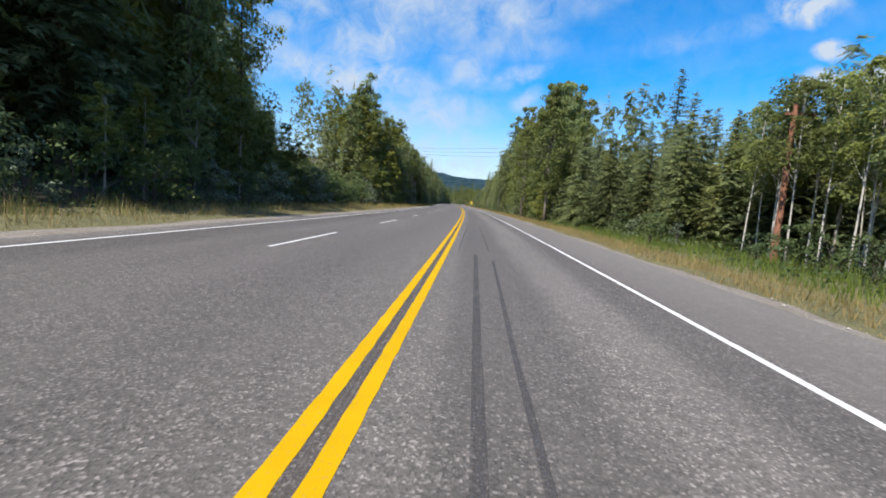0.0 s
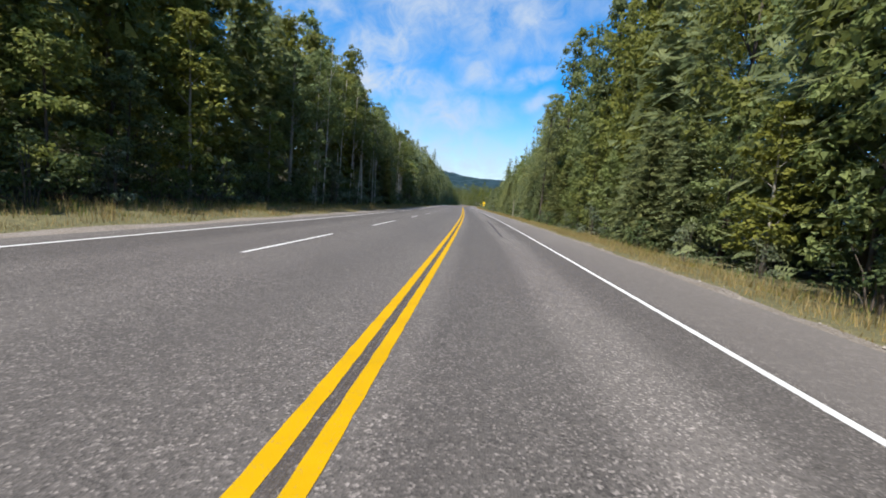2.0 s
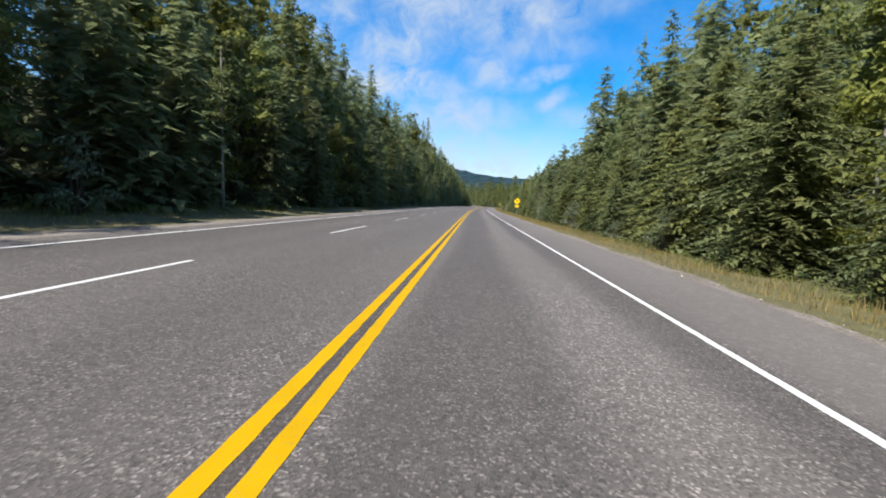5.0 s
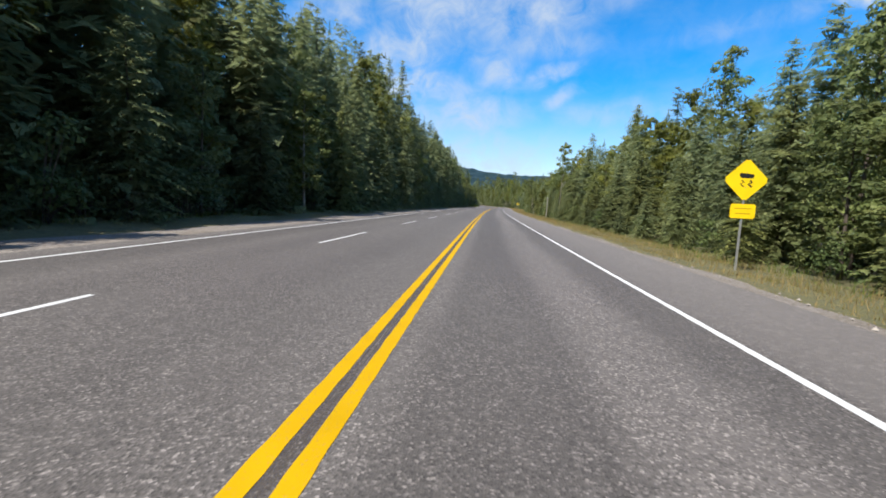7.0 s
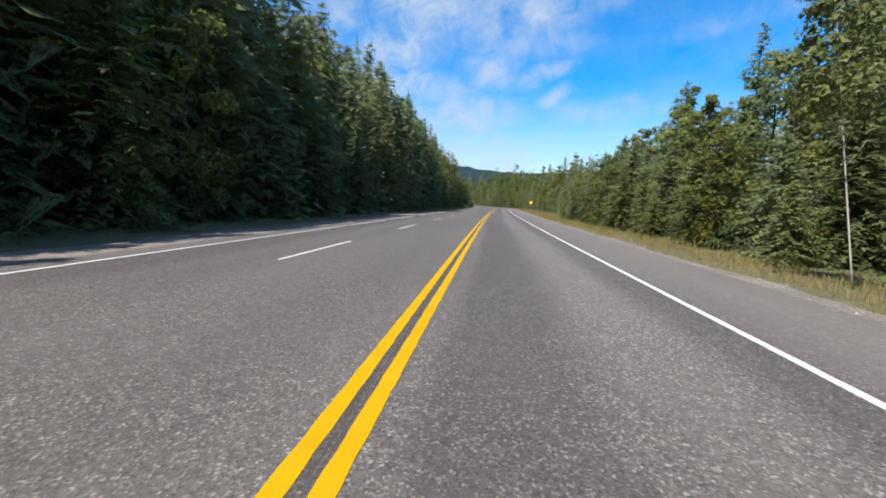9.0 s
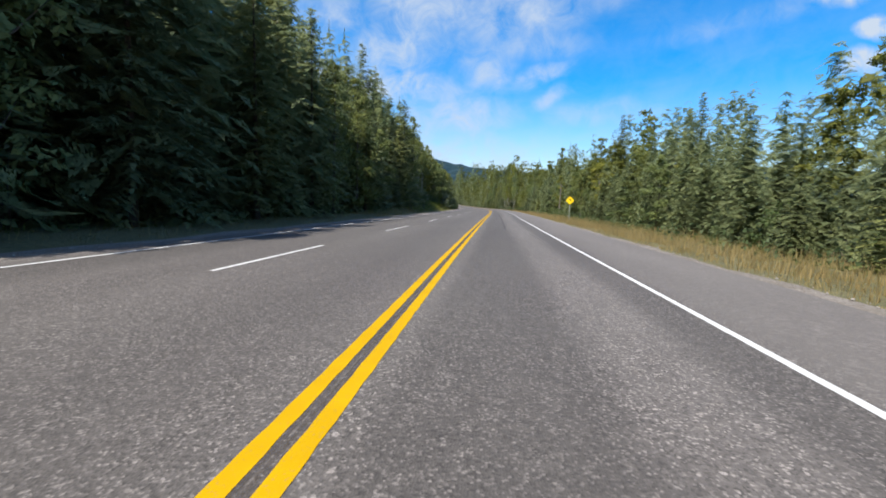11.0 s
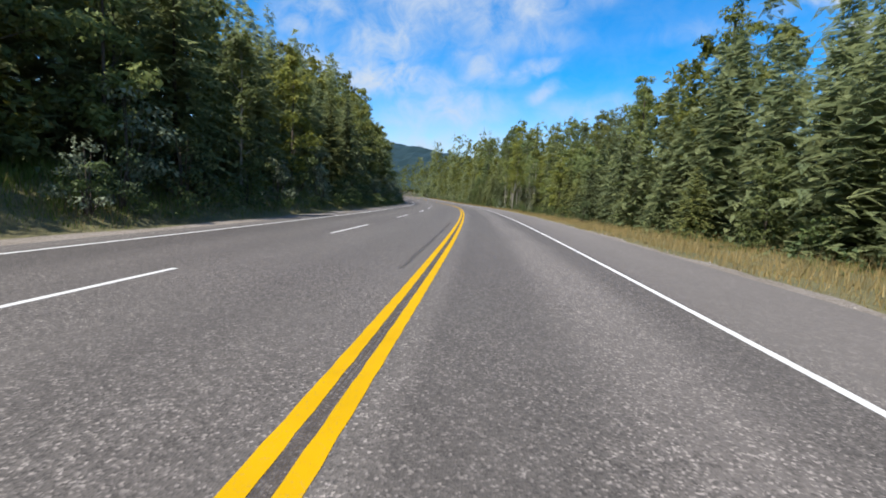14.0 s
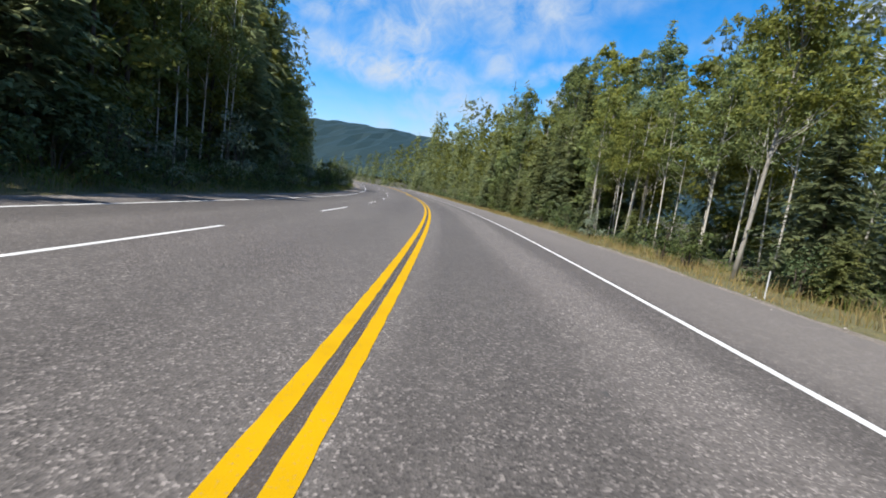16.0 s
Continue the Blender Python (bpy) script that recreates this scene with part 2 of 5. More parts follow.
def asphalt(name="asphalt", dark=0.83):
    mat, n, l, b, _ = material(name)
    uv = coords(n, l, "UV")
    sep = add(n, "ShaderNodeSeparateXYZ")
    l.new(uv, sep.inputs[0])
    # worn wheel tracks, lane by lane: a function of the distance from the centre line
    base = ramp(n, [(0.0, 0.150), (0.09, 0.145), (0.13, 0.092), (0.19, 0.100), (0.24, 0.130), (0.30, 0.116), (0.36, 0.132),
                    (0.46, 0.116), (0.55, 0.136), (0.585, 0.148), (0.60, 0.108), (0.6625, 0.112), (0.69, 0.166), (0.725, 0.170), (0.75, 0.116),
                    (0.784, 0.112), (0.798, 0.155), (0.88, 0.185), (1.0, 0.185)])
    tr = add(n, "ShaderNodeMapRange", {"From Min": -9.0, "From Max": 7.0})
    wob = noise_fac(n, l, coords(n, l, "UV", (0.5, 0.05, 1)), 1.0, 2, 0.5, 0.2, 0.8)
    wadd = add(n, "ShaderNodeMath", {1: 0.5, 2: -0.25}, operation="MULTIPLY_ADD")
    l.new(wob, wadd.inputs[0])
    oo = add(n, "ShaderNodeMath", operation="ADD")
    l.new(sep.outputs["X"], oo.inputs[0])
    l.new(wadd.outputs[0], oo.inputs[1])
    l.new(oo.outputs[0], tr.inputs[0])
    l.new(tr.outputs[0], base.inputs[0])
    tint = mixrgb(n, l, 1.0, base.outputs[0], (0.82 * dark, 0.735 * dark, 0.68 * dark), "MULTIPLY")
    big = noise_fac(n, l, coords(n, l, "UV", (0.35, 0.06, 1)), 1.0, 5, 0.6)
    c1 = mixrgb(n, l, big, tint, mixrgb(n, l, 1.0, tint, (0.80, 0.79, 0.80), "MULTIPLY"))
    # stones: pale and dark chips in the binder
    vor = add(n, "ShaderNodeTexVoronoi", {"Scale": 62.0, "Randomness": 1.0})
    l.new(uv, vor.inputs["Vector"])
    chip = ramp(n, [(0.0, 0.30), (0.3, 0.78), (0.78, 1.05), (0.91, 1.9), (1.0, 3.2)])
    sc = add(n, "ShaderNodeSeparateColor")
    l.new(vor.outputs["Color"], sc.inputs[0])
    l.new(sc.outputs[0], chip.inputs[0])
    vor2 = add(n, "ShaderNodeTexVoronoi", {"Scale": 16.0})
    l.new(uv, vor2.inputs["Vector"])
    sc2 = add(n, "ShaderNodeSeparateColor")
    l.new(vor2.outputs["Color"], sc2.inputs[0])
    chip2 = ramp(n, [(0.0, 0.82), (0.8, 1.0), (1.0, 1.35)])
    l.new(sc2.outputs[0], chip2.inputs[0])
    smooth = add(n, "ShaderNodeMapRange", {"From Min": 3.6, "From Max": 4.0, "To Min": 0.85, "To Max": 0.26})       # the paved shoulder is finer
    l.new(sep.outputs["X"], smooth.inputs[0])
    patch = noise_fac(n, l, coords(n, l, "UV", (1.1, 0.45, 1)), 1.0, 4, 0.6, 0.30, 0.66)          # open and closed texture in patches
    coarse = add(n, "ShaderNodeMapRange", {"To Min": 0.5, "To Max": 1.0})
    l.new(patch, coarse.inputs[0])
    texture = add(n, "ShaderNodeMath", operation="MULTIPLY")
    l.new(smooth.outputs[0], texture.inputs[0])
    l.new(coarse.outputs[0], texture.inputs[1])
    c2 = mixrgb(n, l, texture.outputs[0], c1, chip.outputs[0], "MULTIPLY")
    c3 = mixrgb(n, l, 0.5, c2, chip2.outputs[0], "MULTIPLY")
    l.new(c3, b.inputs["Base Color"])
    b.inputs["Roughness"].default_value = 0.82
    b.inputs["Specular IOR Level"].default_value = 0.35
    bump(n, l, b, vor.outputs["Distance"], 0.45, 0.01)
    return mat


def shoulder():
    mat, n, l, b, _ = material("shoulder_gravel")
    v = coords(n, l)
    vor = add(n, "ShaderNodeTexVoronoi", {"Scale": 30.0})
    l.new(v, vor.inputs["Vector"])
    sc = add(n, "ShaderNodeSeparateColor")
    l.new(vor.outputs["Color"], sc.inputs[0])
    c = ramp(n, [(0.0, (0.105, 0.087, 0.076)), (0.5, (0.168, 0.146, 0.126)), (1.0, (0.245, 0.22, 0.20))])
    l.new(sc.outputs[0], c.inputs[0])
    f = noise_fac(n, l, v, 0.8, 4)
    l.new(mixrgb(n, l, f, c.outputs[0], mixrgb(n, l, 1.0, c.outputs[0], (0.75, 0.72, 0.66), "MULTIPLY")), b.inputs["Base Color"])
    b.inputs["Roughness"].default_value = 0.95
    bump(n, l, b, vor.outputs["Distance"], 0.7, 0.03)
    return mat


def soil(name, one, two, three):
    mat, n, l, b, _ = material(name)
    v = coords(n, l)
    f = noise_fac(n, l, v, 0.35, 5, 0.6)
    g = noise_fac(n, l, v, 5.0, 5, 0.7)
    c = mixrgb(n, l, f, one, two)
    l.new(mixrgb(n, l, g, c, three), b.inputs["Base Color"])
    b.inputs["Roughness"].default_value = 1.0
    bump(n, l, b, g, 0.8, 0.1)
    return mat


def paint(name, col, wear):
    mat, n, l, b, _ = material(name)
    v = coords(n, l)
    f = noise_fac(n, l, v, 38.0, 5, 0.75, wear, wear + 0.13)
    g = noise_fac(n, l, v, 2.0, 3, 0.6)
    c = mixrgb(n, l, g, col, tuple(x * 0.86 for x in col))
    l.new(mixrgb(n, l, f, c, tuple(0.45 * x + 0.06 for x in col)), b.inputs["Base Color"])
    b.inputs["Roughness"].default_value = 0.85
    b.inputs["Specular IOR Level"].default_value = 0.08
    return mat


def rubber(name, lo, hi):
    """Streaks of tyre rubber, thin and broken, with the asphalt showing between."""
    mat, n, l, b, out = material(name)
    b.inputs["Base Color"].default_value = (0.045, 0.042, 0.042, 1)
    b.inputs["Roughness"].default_value = 0.75
    streak = noise_fac(n, l, coords(n, l, "UV", (45, 0.7, 1)), 1.0, 3, 0.6, lo - 0.12, hi)
    grit = noise_fac(n, l, coords(n, l, "UV"), 60.0, 2, 0.6, 0.30, 0.55)
    both = add(n, "ShaderNodeMath", operation="MULTIPLY")
    l.new(streak, both.inputs[0])
    l.new(grit, both.inputs[1])
    soft = add(n, "ShaderNodeMath", {1: 0.8}, operation="MULTIPLY")
    l.new(both.outputs[0], soft.inputs[0])
    clear = add(n, "ShaderNodeBsdfTransparent")
    mx = add(n, "ShaderNodeMixShader")
    l.new(soft.outputs[0], mx.inputs[0])
    l.new(clear.outputs[0], mx.inputs[1])
    l.new(b.outputs[0], mx.inputs[2])
    l.new(mx.outputs[0], out.inputs["Surface"])
    return mat


def grime():
    """A thin film of dirt that the tyres never scrub away."""
    mat = rubber("road_grime", 0.40, 0.62)
    for node in mat.node_tree.nodes:
        if node.type == "BSDF_PRINCIPLED":
            node.inputs["Base Color"].default_value = (0.058, 0.046, 0.040, 1)
    return mat


def leafy(name, dark, light, spread=0.3, through=0.3, holes=0.0, cut=0.40, hues=0.02):
    """Foliage: leaves differ one by one, clump by clump and tree by tree, let some light through, and are ragged where needles part."""
    mat, n, l, b, out = material(name)
    geo = add(n, "ShaderNodeNewGeometry")
    inf = add(n, "ShaderNodeObjectInfo")
    c = mixrgb(n, l, geo.outputs["Random Per Island"], dark, light)
    clump = noise_fac(n, l, coords(n, l), 0.7, 2.0, 0.5, 0.3, 0.7)
    c = mixrgb(n, l, clump, c, mixrgb(n, l, 1.0, c, (0.72, 0.80, 0.88), "MULTIPLY"))
    tone = add(n, "ShaderNodeMapRange", {"To Min": 1 - spread, "To Max": 1 + spread})
    l.new(inf.outputs["Random"], tone.inputs[0])
    hs = add(n, "ShaderNodeHueSaturation")
    scramble = add(n, "ShaderNodeMath", {1: 7.31}, operation="MULTIPLY")
    l.new(inf.outputs["Random"], scramble.inputs[0])
    rest = add(n, "ShaderNodeMath", operation="FRACT")
    l.new(scramble.outputs[0], rest.inputs[0])
    hr = add(n, "ShaderNodeMapRange", {"To Min": 0.5 - hues, "To Max": 0.5 + hues})
    l.new(rest.outputs[0], hr.inputs[0])
    l.new(hr.outputs[0], hs.inputs["Hue"])
    sr = add(n, "ShaderNodeMapRange", {"To Min": 1.12, "To Max": 0.82})
    l.new(rest.outputs[0], sr.inputs[0])
    l.new(sr.outputs[0], hs.inputs["Saturation"])
    l.new(tone.outputs[0], hs.inputs["Value"])
    l.new(c, hs.inputs["Color"])
    l.new(hs.outputs[0], b.inputs["Base Color"])
    b.inputs["Roughness"].default_value = 0.6
    b.inputs["Specular IOR Level"].default_value = 0.2
    tl = add(n, "ShaderNodeBsdfTranslucent")
    l.new(hs.outputs[0], tl.inputs["Color"])
    mx = add(n, "ShaderNodeMixShader", {0: through})
    l.new(b.outputs[0], mx.inputs[1])
    l.new(tl.outputs[0], mx.inputs[2])
    top = mx.outputs[0]
    if holes:
        # needle sprays are combed into twigs along their length, leaf sprays are nibbled all over
        grain = coords(n, l) if holes > 0 else coords(n, l, "UV", (7.0, 1.7, 1.0))
        part_ = noise_fac(n, l, grain, abs(holes), 1.0, 0.5, cut - 0.015, cut + 0.02)
        clear = add(n, "ShaderNodeBsdfTransparent")
        rag = add(n, "ShaderNodeMixShader")
        l.new(part_, rag.inputs[0])
        l.new(clear.outputs[0], rag.inputs[1])
        l.new(top, rag.inputs[2])
        top = rag.outputs[0]
    l.new(top, out.inputs["Surface"])
    return mat


def bark(name, col, spots, scale=(3, 3, 1.2), amount=0.62):
    mat, n, l, b, _ = material(name)
    v = coords(n, l, "Object", scale)
    f = noise_fac(n, l, v, 3.0, 5, 0.65, amount, amount + 0.12)
    g = noise_fac(n, l, v, 0.7, 3)
    c = mixrgb(n, l, g, col, tuple(x * 0.7 for x in col))
    l.new(mixrgb(n, l, f, c, spots), b.inputs["Base Color"])
    b.inputs["Roughness"].default_value = 0.85
    bump(n, l, b, f, 0.5, 0.02)
    return mat


ASPHALT, GRAVEL = asphalt(), shoulder()
SOIL = soil("verge_soil", (0.105, 0.105, 0.038), (0.19, 0.165, 0.07), (0.07, 0.065, 0.03))
LITTER = soil("needle_litter", (0.045, 0.042, 0.020), (0.075, 0.060, 0.032), (0.030, 0.026, 0.014))
YELLOW_PAINT = paint("yellow_line_paint", (0.405, 0.238, 0.0015), 0.58)
WHITE_PAINT = paint("white_line_paint", (0.49, 0.49, 0.49), 0.57)
GRIME = grime()
DARK_SKID = rubber("heavy_tyre_rubber", 0.30, 0.40)
SKID, FAINT_SKID = rubber("tyre_rubber", 0.42, 0.52), rubber("faint_tyre_rubber", 0.50, 0.66)
NEEDLE_TONES = ((0.138, 0.160, 0.062), (0.240, 0.252, 0.096))
LEAF_TONES = ((0.122, 0.148, 0.040), (0.208, 0.226, 0.060))
NEEDLES = leafy("spruce_needles", *NEEDLE_TONES, 0.34, 0.50, -1.0, 0.43)
DEEP_NEEDLES = leafy("spruce_needles_deeper_in", *NEEDLE_TONES, 0.34, 0.50, -2.4, 0.455)
LEAVES = leafy("aspen_leaves", *LEAF_TONES, 0.34, 0.45, 22.0, 0.37, 0.025)
DEEP_LEAVES = leafy("aspen_leaves_deeper_in", *LEAF_TONES, 0.34, 0.45, 11.0, 0.42, 0.025)
SILVER_LEAVES = leafy("silver_willow_leaves", (0.085, 0.108, 0.055), (0.26, 0.29, 0.185), 0.25, 0.35)
BUSH_LEAVES = leafy("willow_leaves", (0.050, 0.076, 0.024), (0.112, 0.142, 0.048), 0.3, 0.40)
RUST_LEAVES = leafy("rust_brown_leaves", (0.13, 0.045, 0.016), (0.26, 0.115, 0.035), 0.2, 0.4, hues=0.0)
YELLOW_LEAVES = leafy("turning_leaves", (0.125, 0.145, 0.032), (0.25, 0.24, 0.05), 0.2, 0.4)
GRASS = leafy("dry_grass", (0.205, 0.150, 0.056), (0.410, 0.290, 0.112), 0.05, 0.35, hues=0.0)
GREEN_GRASS = leafy("green_weeds", (0.09, 0.125, 0.026), (0.195, 0.23, 0.054), 0.05, 0.35, hues=0.0)
TURF = leafy("turf", (0.165, 0.148, 0.044), (0.345, 0.270, 0.093), 0.05, 0.35, hues=0.0)
PALE_BARK = bark("pale_bark", (0.28, 0.26, 0.225), (0.06, 0.055, 0.05), (3, 3, 2.5), 0.6)
WHITE_BARK = bark("white_birch_bark", (0.50, 0.47, 0.42), (0.10, 0.09, 0.08), (3, 3, 6), 0.62)
DARK_BARK = bark("dark_bark", (0.085, 0.065, 0.05), (0.03, 0.025, 0.02), (4, 4, 1), 0.5)
POLE_WOOD = bark("weathered_pole_wood", (0.24, 0.20, 0.165), (0.11, 0.085, 0.07), (12, 12, 0.5), 0.5)
RED_WOOD = bark("reddish_pole_wood", (0.25, 0.105, 0.06), (0.10, 0.05, 0.035), (12, 12, 0.5), 0.55)
SIGN_YELLOW = plain("sign_yellow", (0.85, 0.57, 0.006), 0.4, 0, 0.06, 3)
SIGN_BLACK = plain("sign_black", (0.012, 0.012, 0.012), 0.5, 0, 0.1, 3)
TAR = plain("old_tar", (0.045, 0.042, 0.04), 0.75, 0, 0.3, 20.0)
FADED = plain("faded_sign_print", (0.42, 0.27, 0.01), 0.5, 0, 0.15, 12)
GALV = plain("galvanised_steel", (0.45, 0.45, 0.44), 0.5, 0.7, 0.15, 5)
WIRE = plain("wire_black", (0.03, 0.03, 0.03), 0.5, 0, 0.1, 3)
# woods on the far hills: the blue of distance haze is in their colour
HAZED_WOODS = leafy("hazed_woods", (0.009, 0.021, 0.025), (0.017, 0.032, 0.033), 0.05, 0.0)


# ---- builders ----
def mesh(name, verts, faces, mat, uv=None, smooth=False):
    me = bpy.data.meshes.new(name)
    me.from_pydata(np.asarray(verts, float).tolist(), [], faces if isinstance(faces, list) else faces.tolist())
    if uv is not None:
        idx = np.empty(len(me.loops), np.int32)
        me.loops.foreach_get("vertex_index", idx)
        layer = me.uv_layers.new(name="UVMap")
        layer.data.foreach_set("uv", np.asarray(uv, np.float32)[idx].ravel())
    if smooth:
        me.polygons.foreach_set("use_smooth", np.ones(len(me.polygons), bool))
    if mat:
        me.materials.append(mat)
    me.update()
    return me


def part(name, me, parent, label=""):
    ob = new(name, me)
    ob.parent = parent
    if label:
        tagged(ob, label)
    return ob


def strip(s0, s1, o0, o1, z0, z1=None, step=2.0, cols=1):
    """A band along the road between two offsets, with (o, s) as its UVs."""
    ss = np.append(np.arange(s0, s1 - 1e-6, step), s1)
    vs, uv = [], []
    for k in range(cols + 1):
        f = k / cols
        a = o0(ss) if callable(o0) else np.full_like(ss, o0)
        b = o1(ss) if callable(o1) else np.full_like(ss, o1)
        o = a + (b - a) * f
        x, y = plan(ss, o)
        z = rise(ss) + z0 + ((z1 if z1 is not None else z0) - z0) * f
        vs.append(np.column_stack([x, y, z]))
        uv.append(np.column_stack([o, ss]))
    m, nr = len(ss), cols + 1
    idx = np.arange(m * nr).reshape(nr, m)
    faces = [[int(idx[c + q][r]) for q, r in ((0, i), (1, i), (1, i + 1), (0, i + 1))] for c in range(cols) for i in range(m - 1)]
    return np.concatenate(vs), faces, np.concatenate(uv)


def tube(points, radii, sides=7, cap=True):
    """A round limb along points."""
    pts = [Vector(p) for p in points]
    vs, fs = [], []
    for i, p in enumerate(pts):
        d = (pts[min(i + 1, len(pts) - 1)] - pts[max(i - 1, 0)]).normalized()
        u = d.orthogonal().normalized() if abs(d.z) < 0.9 else Vector((1, 0, 0)).cross(d).normalized()
        w = d.cross(u)
        for k in range(sides):
            a = 2 * math.pi * k / sides
            vs.append(p + (u * math.cos(a) + w * math.sin(a)) * radii[i])
    for i in range(len(pts) - 1):
        for k in range(sides):
            k2 = (k + 1) % sides
            fs.append([i * sides + k, i * sides + k2, (i + 1) * sides + k2, (i + 1) * sides + k])
    if cap:
        fs.append([(len(pts) - 1) * sides + k for k in range(sides)])
        fs.append([k for k in reversed(range(sides))])
    return [tuple(v) for v in vs], fs


def joined(*pieces):
    vs, fs = [], []
    for v, f in pieces:
        off = len(vs)
        vs += [tuple(q) for q in v]
        fs += [[i + off for i in g] for g in f]
    return vs, fs


def box(cx, cy, cz, sx, sy, sz):
    bm = bmesh.new()
    bmesh.ops.create_cube(bm, size=1, matrix=Matrix.Translation((cx, cy, cz)) @ Matrix.Diagonal((sx, sy, sz, 1)))
    bmesh.ops.bevel(bm, geom=bm.edges[:], offset=min(sx, sy, sz) * 0.15, segments=1)
    out = [tuple(v.co) for v in bm.verts], [[v.index for v in f.verts] for f in bm.faces]
    bm.free()
    return out


# ---- trees ----
def spruce_crown(rng, h, r, whorls, low, fine=1.0, gap=0.0, spray=1.0):
    """Whorls of drooping boughs, each a spine set with tapering sprays."""
    vs, fs = [], []
    for w in range(whorls):
        f = (w + rng.uniform(-0.3, 0.3)) / whorls
        f = min(max(f, 0.0), 0.995)
        z = h * (low + (1 - low) * f)
        reach = 1.05 * r * (1 - f) ** 0.68 * rng.uniform(0.75, 1.15) + 0.12
        count = max(4, int((8 if f < 0.7 else 6) * fine))
        a0 = rng.uniform(0, 6.28)
        for b in range(count):
            if rng.random() < gap:
                continue
            a = a0 + 6.283 * b / count + rng.uniform(-0.35, 0.35)
            z = h * (low + (1 - low) * min(max(f + rng.uniform(-0.55, 0.55) / whorls, 0), 0.995))
            ln = reach * rng.uniform(0.65, 1.2)
            rise = rng.uniform(0.10, 0.35) if f > 0.6 else rng.uniform(-0.12, 0.12)
            droop = rng.uniform(0.25, 0.5) * (1.1 - f)
            ca, sa = math.cos(a), math.sin(a)
            k = max(3, int(ln / (0.32 * spray)))
            for i in range(k + 1):
                u = (i + 0.6) / (k + 0.6)
                px, py, pz = ca * ln * u, sa * ln * u, z + ln * (rise * u - droop * u * u)
                size = (0.30 + 0.30 * (1 - u)) * min(1.0, 0.5 + ln * 0.35) * rng.uniform(0.7, 1.25) * spray
                for side in ((-1, 1) if i < k else (0,)):
                    b2 = a + side * rng.uniform(0.65, 1.15)
                    cb, sb = math.cos(b2), math.sin(b2)
                    wd = size * rng.uniform(0.30, 0.46)
                    dz = -size * rng.uniform(-0.1, 0.85)
                    o = len(vs)
                    vs += [(px + sb * wd, py - cb * wd, pz + rng.uniform(-.03, .03)), (px - sb * wd, py + cb * wd, pz + rng.uniform(-.03, .03)),
                           (px + cb * size, py + sb * size, pz + dz)]
                    fs.append([o, o + 1, o + 2])
    # the leader
    o = len(vs)
    vs += [(-0.05, 0, h * 0.97), (0.05, 0, h * 0.97), (0, 0, h * 1.02)]
    fs.append([o, o + 1, o + 2])
    return vs, fs


def leaf_cloud(rng, centres, per, size):
    """Small leaves strewn over clumps (x, y, z, radius), thick on top and thin below."""
    vs, fs = [], []
    for cx, cy, cz, cr in centres:
        for _ in range(per):
            d = Vector((rng.gauss(0, 1), rng.gauss(0, 1), rng.gauss(0.25, 0.8)))
            d *= cr * rng.uniform(0.55, 1.0) / max(d.length, 0.2)
            d.z *= 0.72
            c = Vector((cx, cy, cz)) + d
            nrm = (d.normalized() * 0.9 + Vector((rng.uniform(-.6, .6), rng.uniform(-.6, .6), rng.uniform(-0.1, 1.1)))).normalized()
            u = nrm.orthogonal().normalized()
            u = Matrix.Rotation(rng.uniform(0, 6.28), 3, nrm) @ u
            w = nrm.cross(u)
            q = size * rng.uniform(0.6, 1.3)
            o = len(vs)
            vs += [tuple(c + u * q * 1.2), tuple(c - u * q * 0.6 + w * q * 0.62), tuple(c - u * q * 0.6 - w * q * 0.62)]
            fs.append([o, o + 1, o + 2])
    return vs, fs


def broad_crown(rng, h, r, low, clumps, per, size):
    """Clumps of leaves gathered into larger masses round the limbs, with gaps between."""
    masses = []
    count = max(6, clumps // 5)
    for k in range(count):
        f = ((k + rng.random()) / count) ** 0.9
        prof = math.sin(math.pi * min(1.0, 0.16 + 0.84 * f) ** 0.8) ** 0.7
        masses.append((k * 2.4 + rng.uniform(-0.5, 0.5), r * prof * rng.uniform(0.2, 0.72), h * (low + (0.95 - low) * f), r * rng.uniform(0.48, 0.70) * (0.5 + 0.5 * prof)))
    centres = []
    for k in range(clumps):
        a, q, z, m = masses[k % len(masses)]
        d = Vector((rng.gauss(0, 1), rng.gauss(0, 1), rng.gauss(0, 0.8)))
        d *= m * rng.uniform(0.3, 1.0) / max(d.length, 0.3)
        centres.append((q * math.cos(a) + d.x, q * math.sin(a) + d.y, min(z + d.z, h * 0.985), m * rng.uniform(0.40, 0.68)))
    return leaf_cloud(rng, centres, per, size), centres


def grown_together(pieces):
    """Join limbs to the stem that they grow from, so that they are one piece of wood."""
    vs, fs = joined(*pieces)
    stem, off = pieces[0][0], len(pieces[0][0])
    for v, _ in pieces[1:]:
        near_ = min(range(len(stem)), key=lambda i: (Vector(stem[i]) - Vector(v[0])).length_squared)
        fs.append([off, off + 1, near_])
        off += len(v)
    return vs, fs


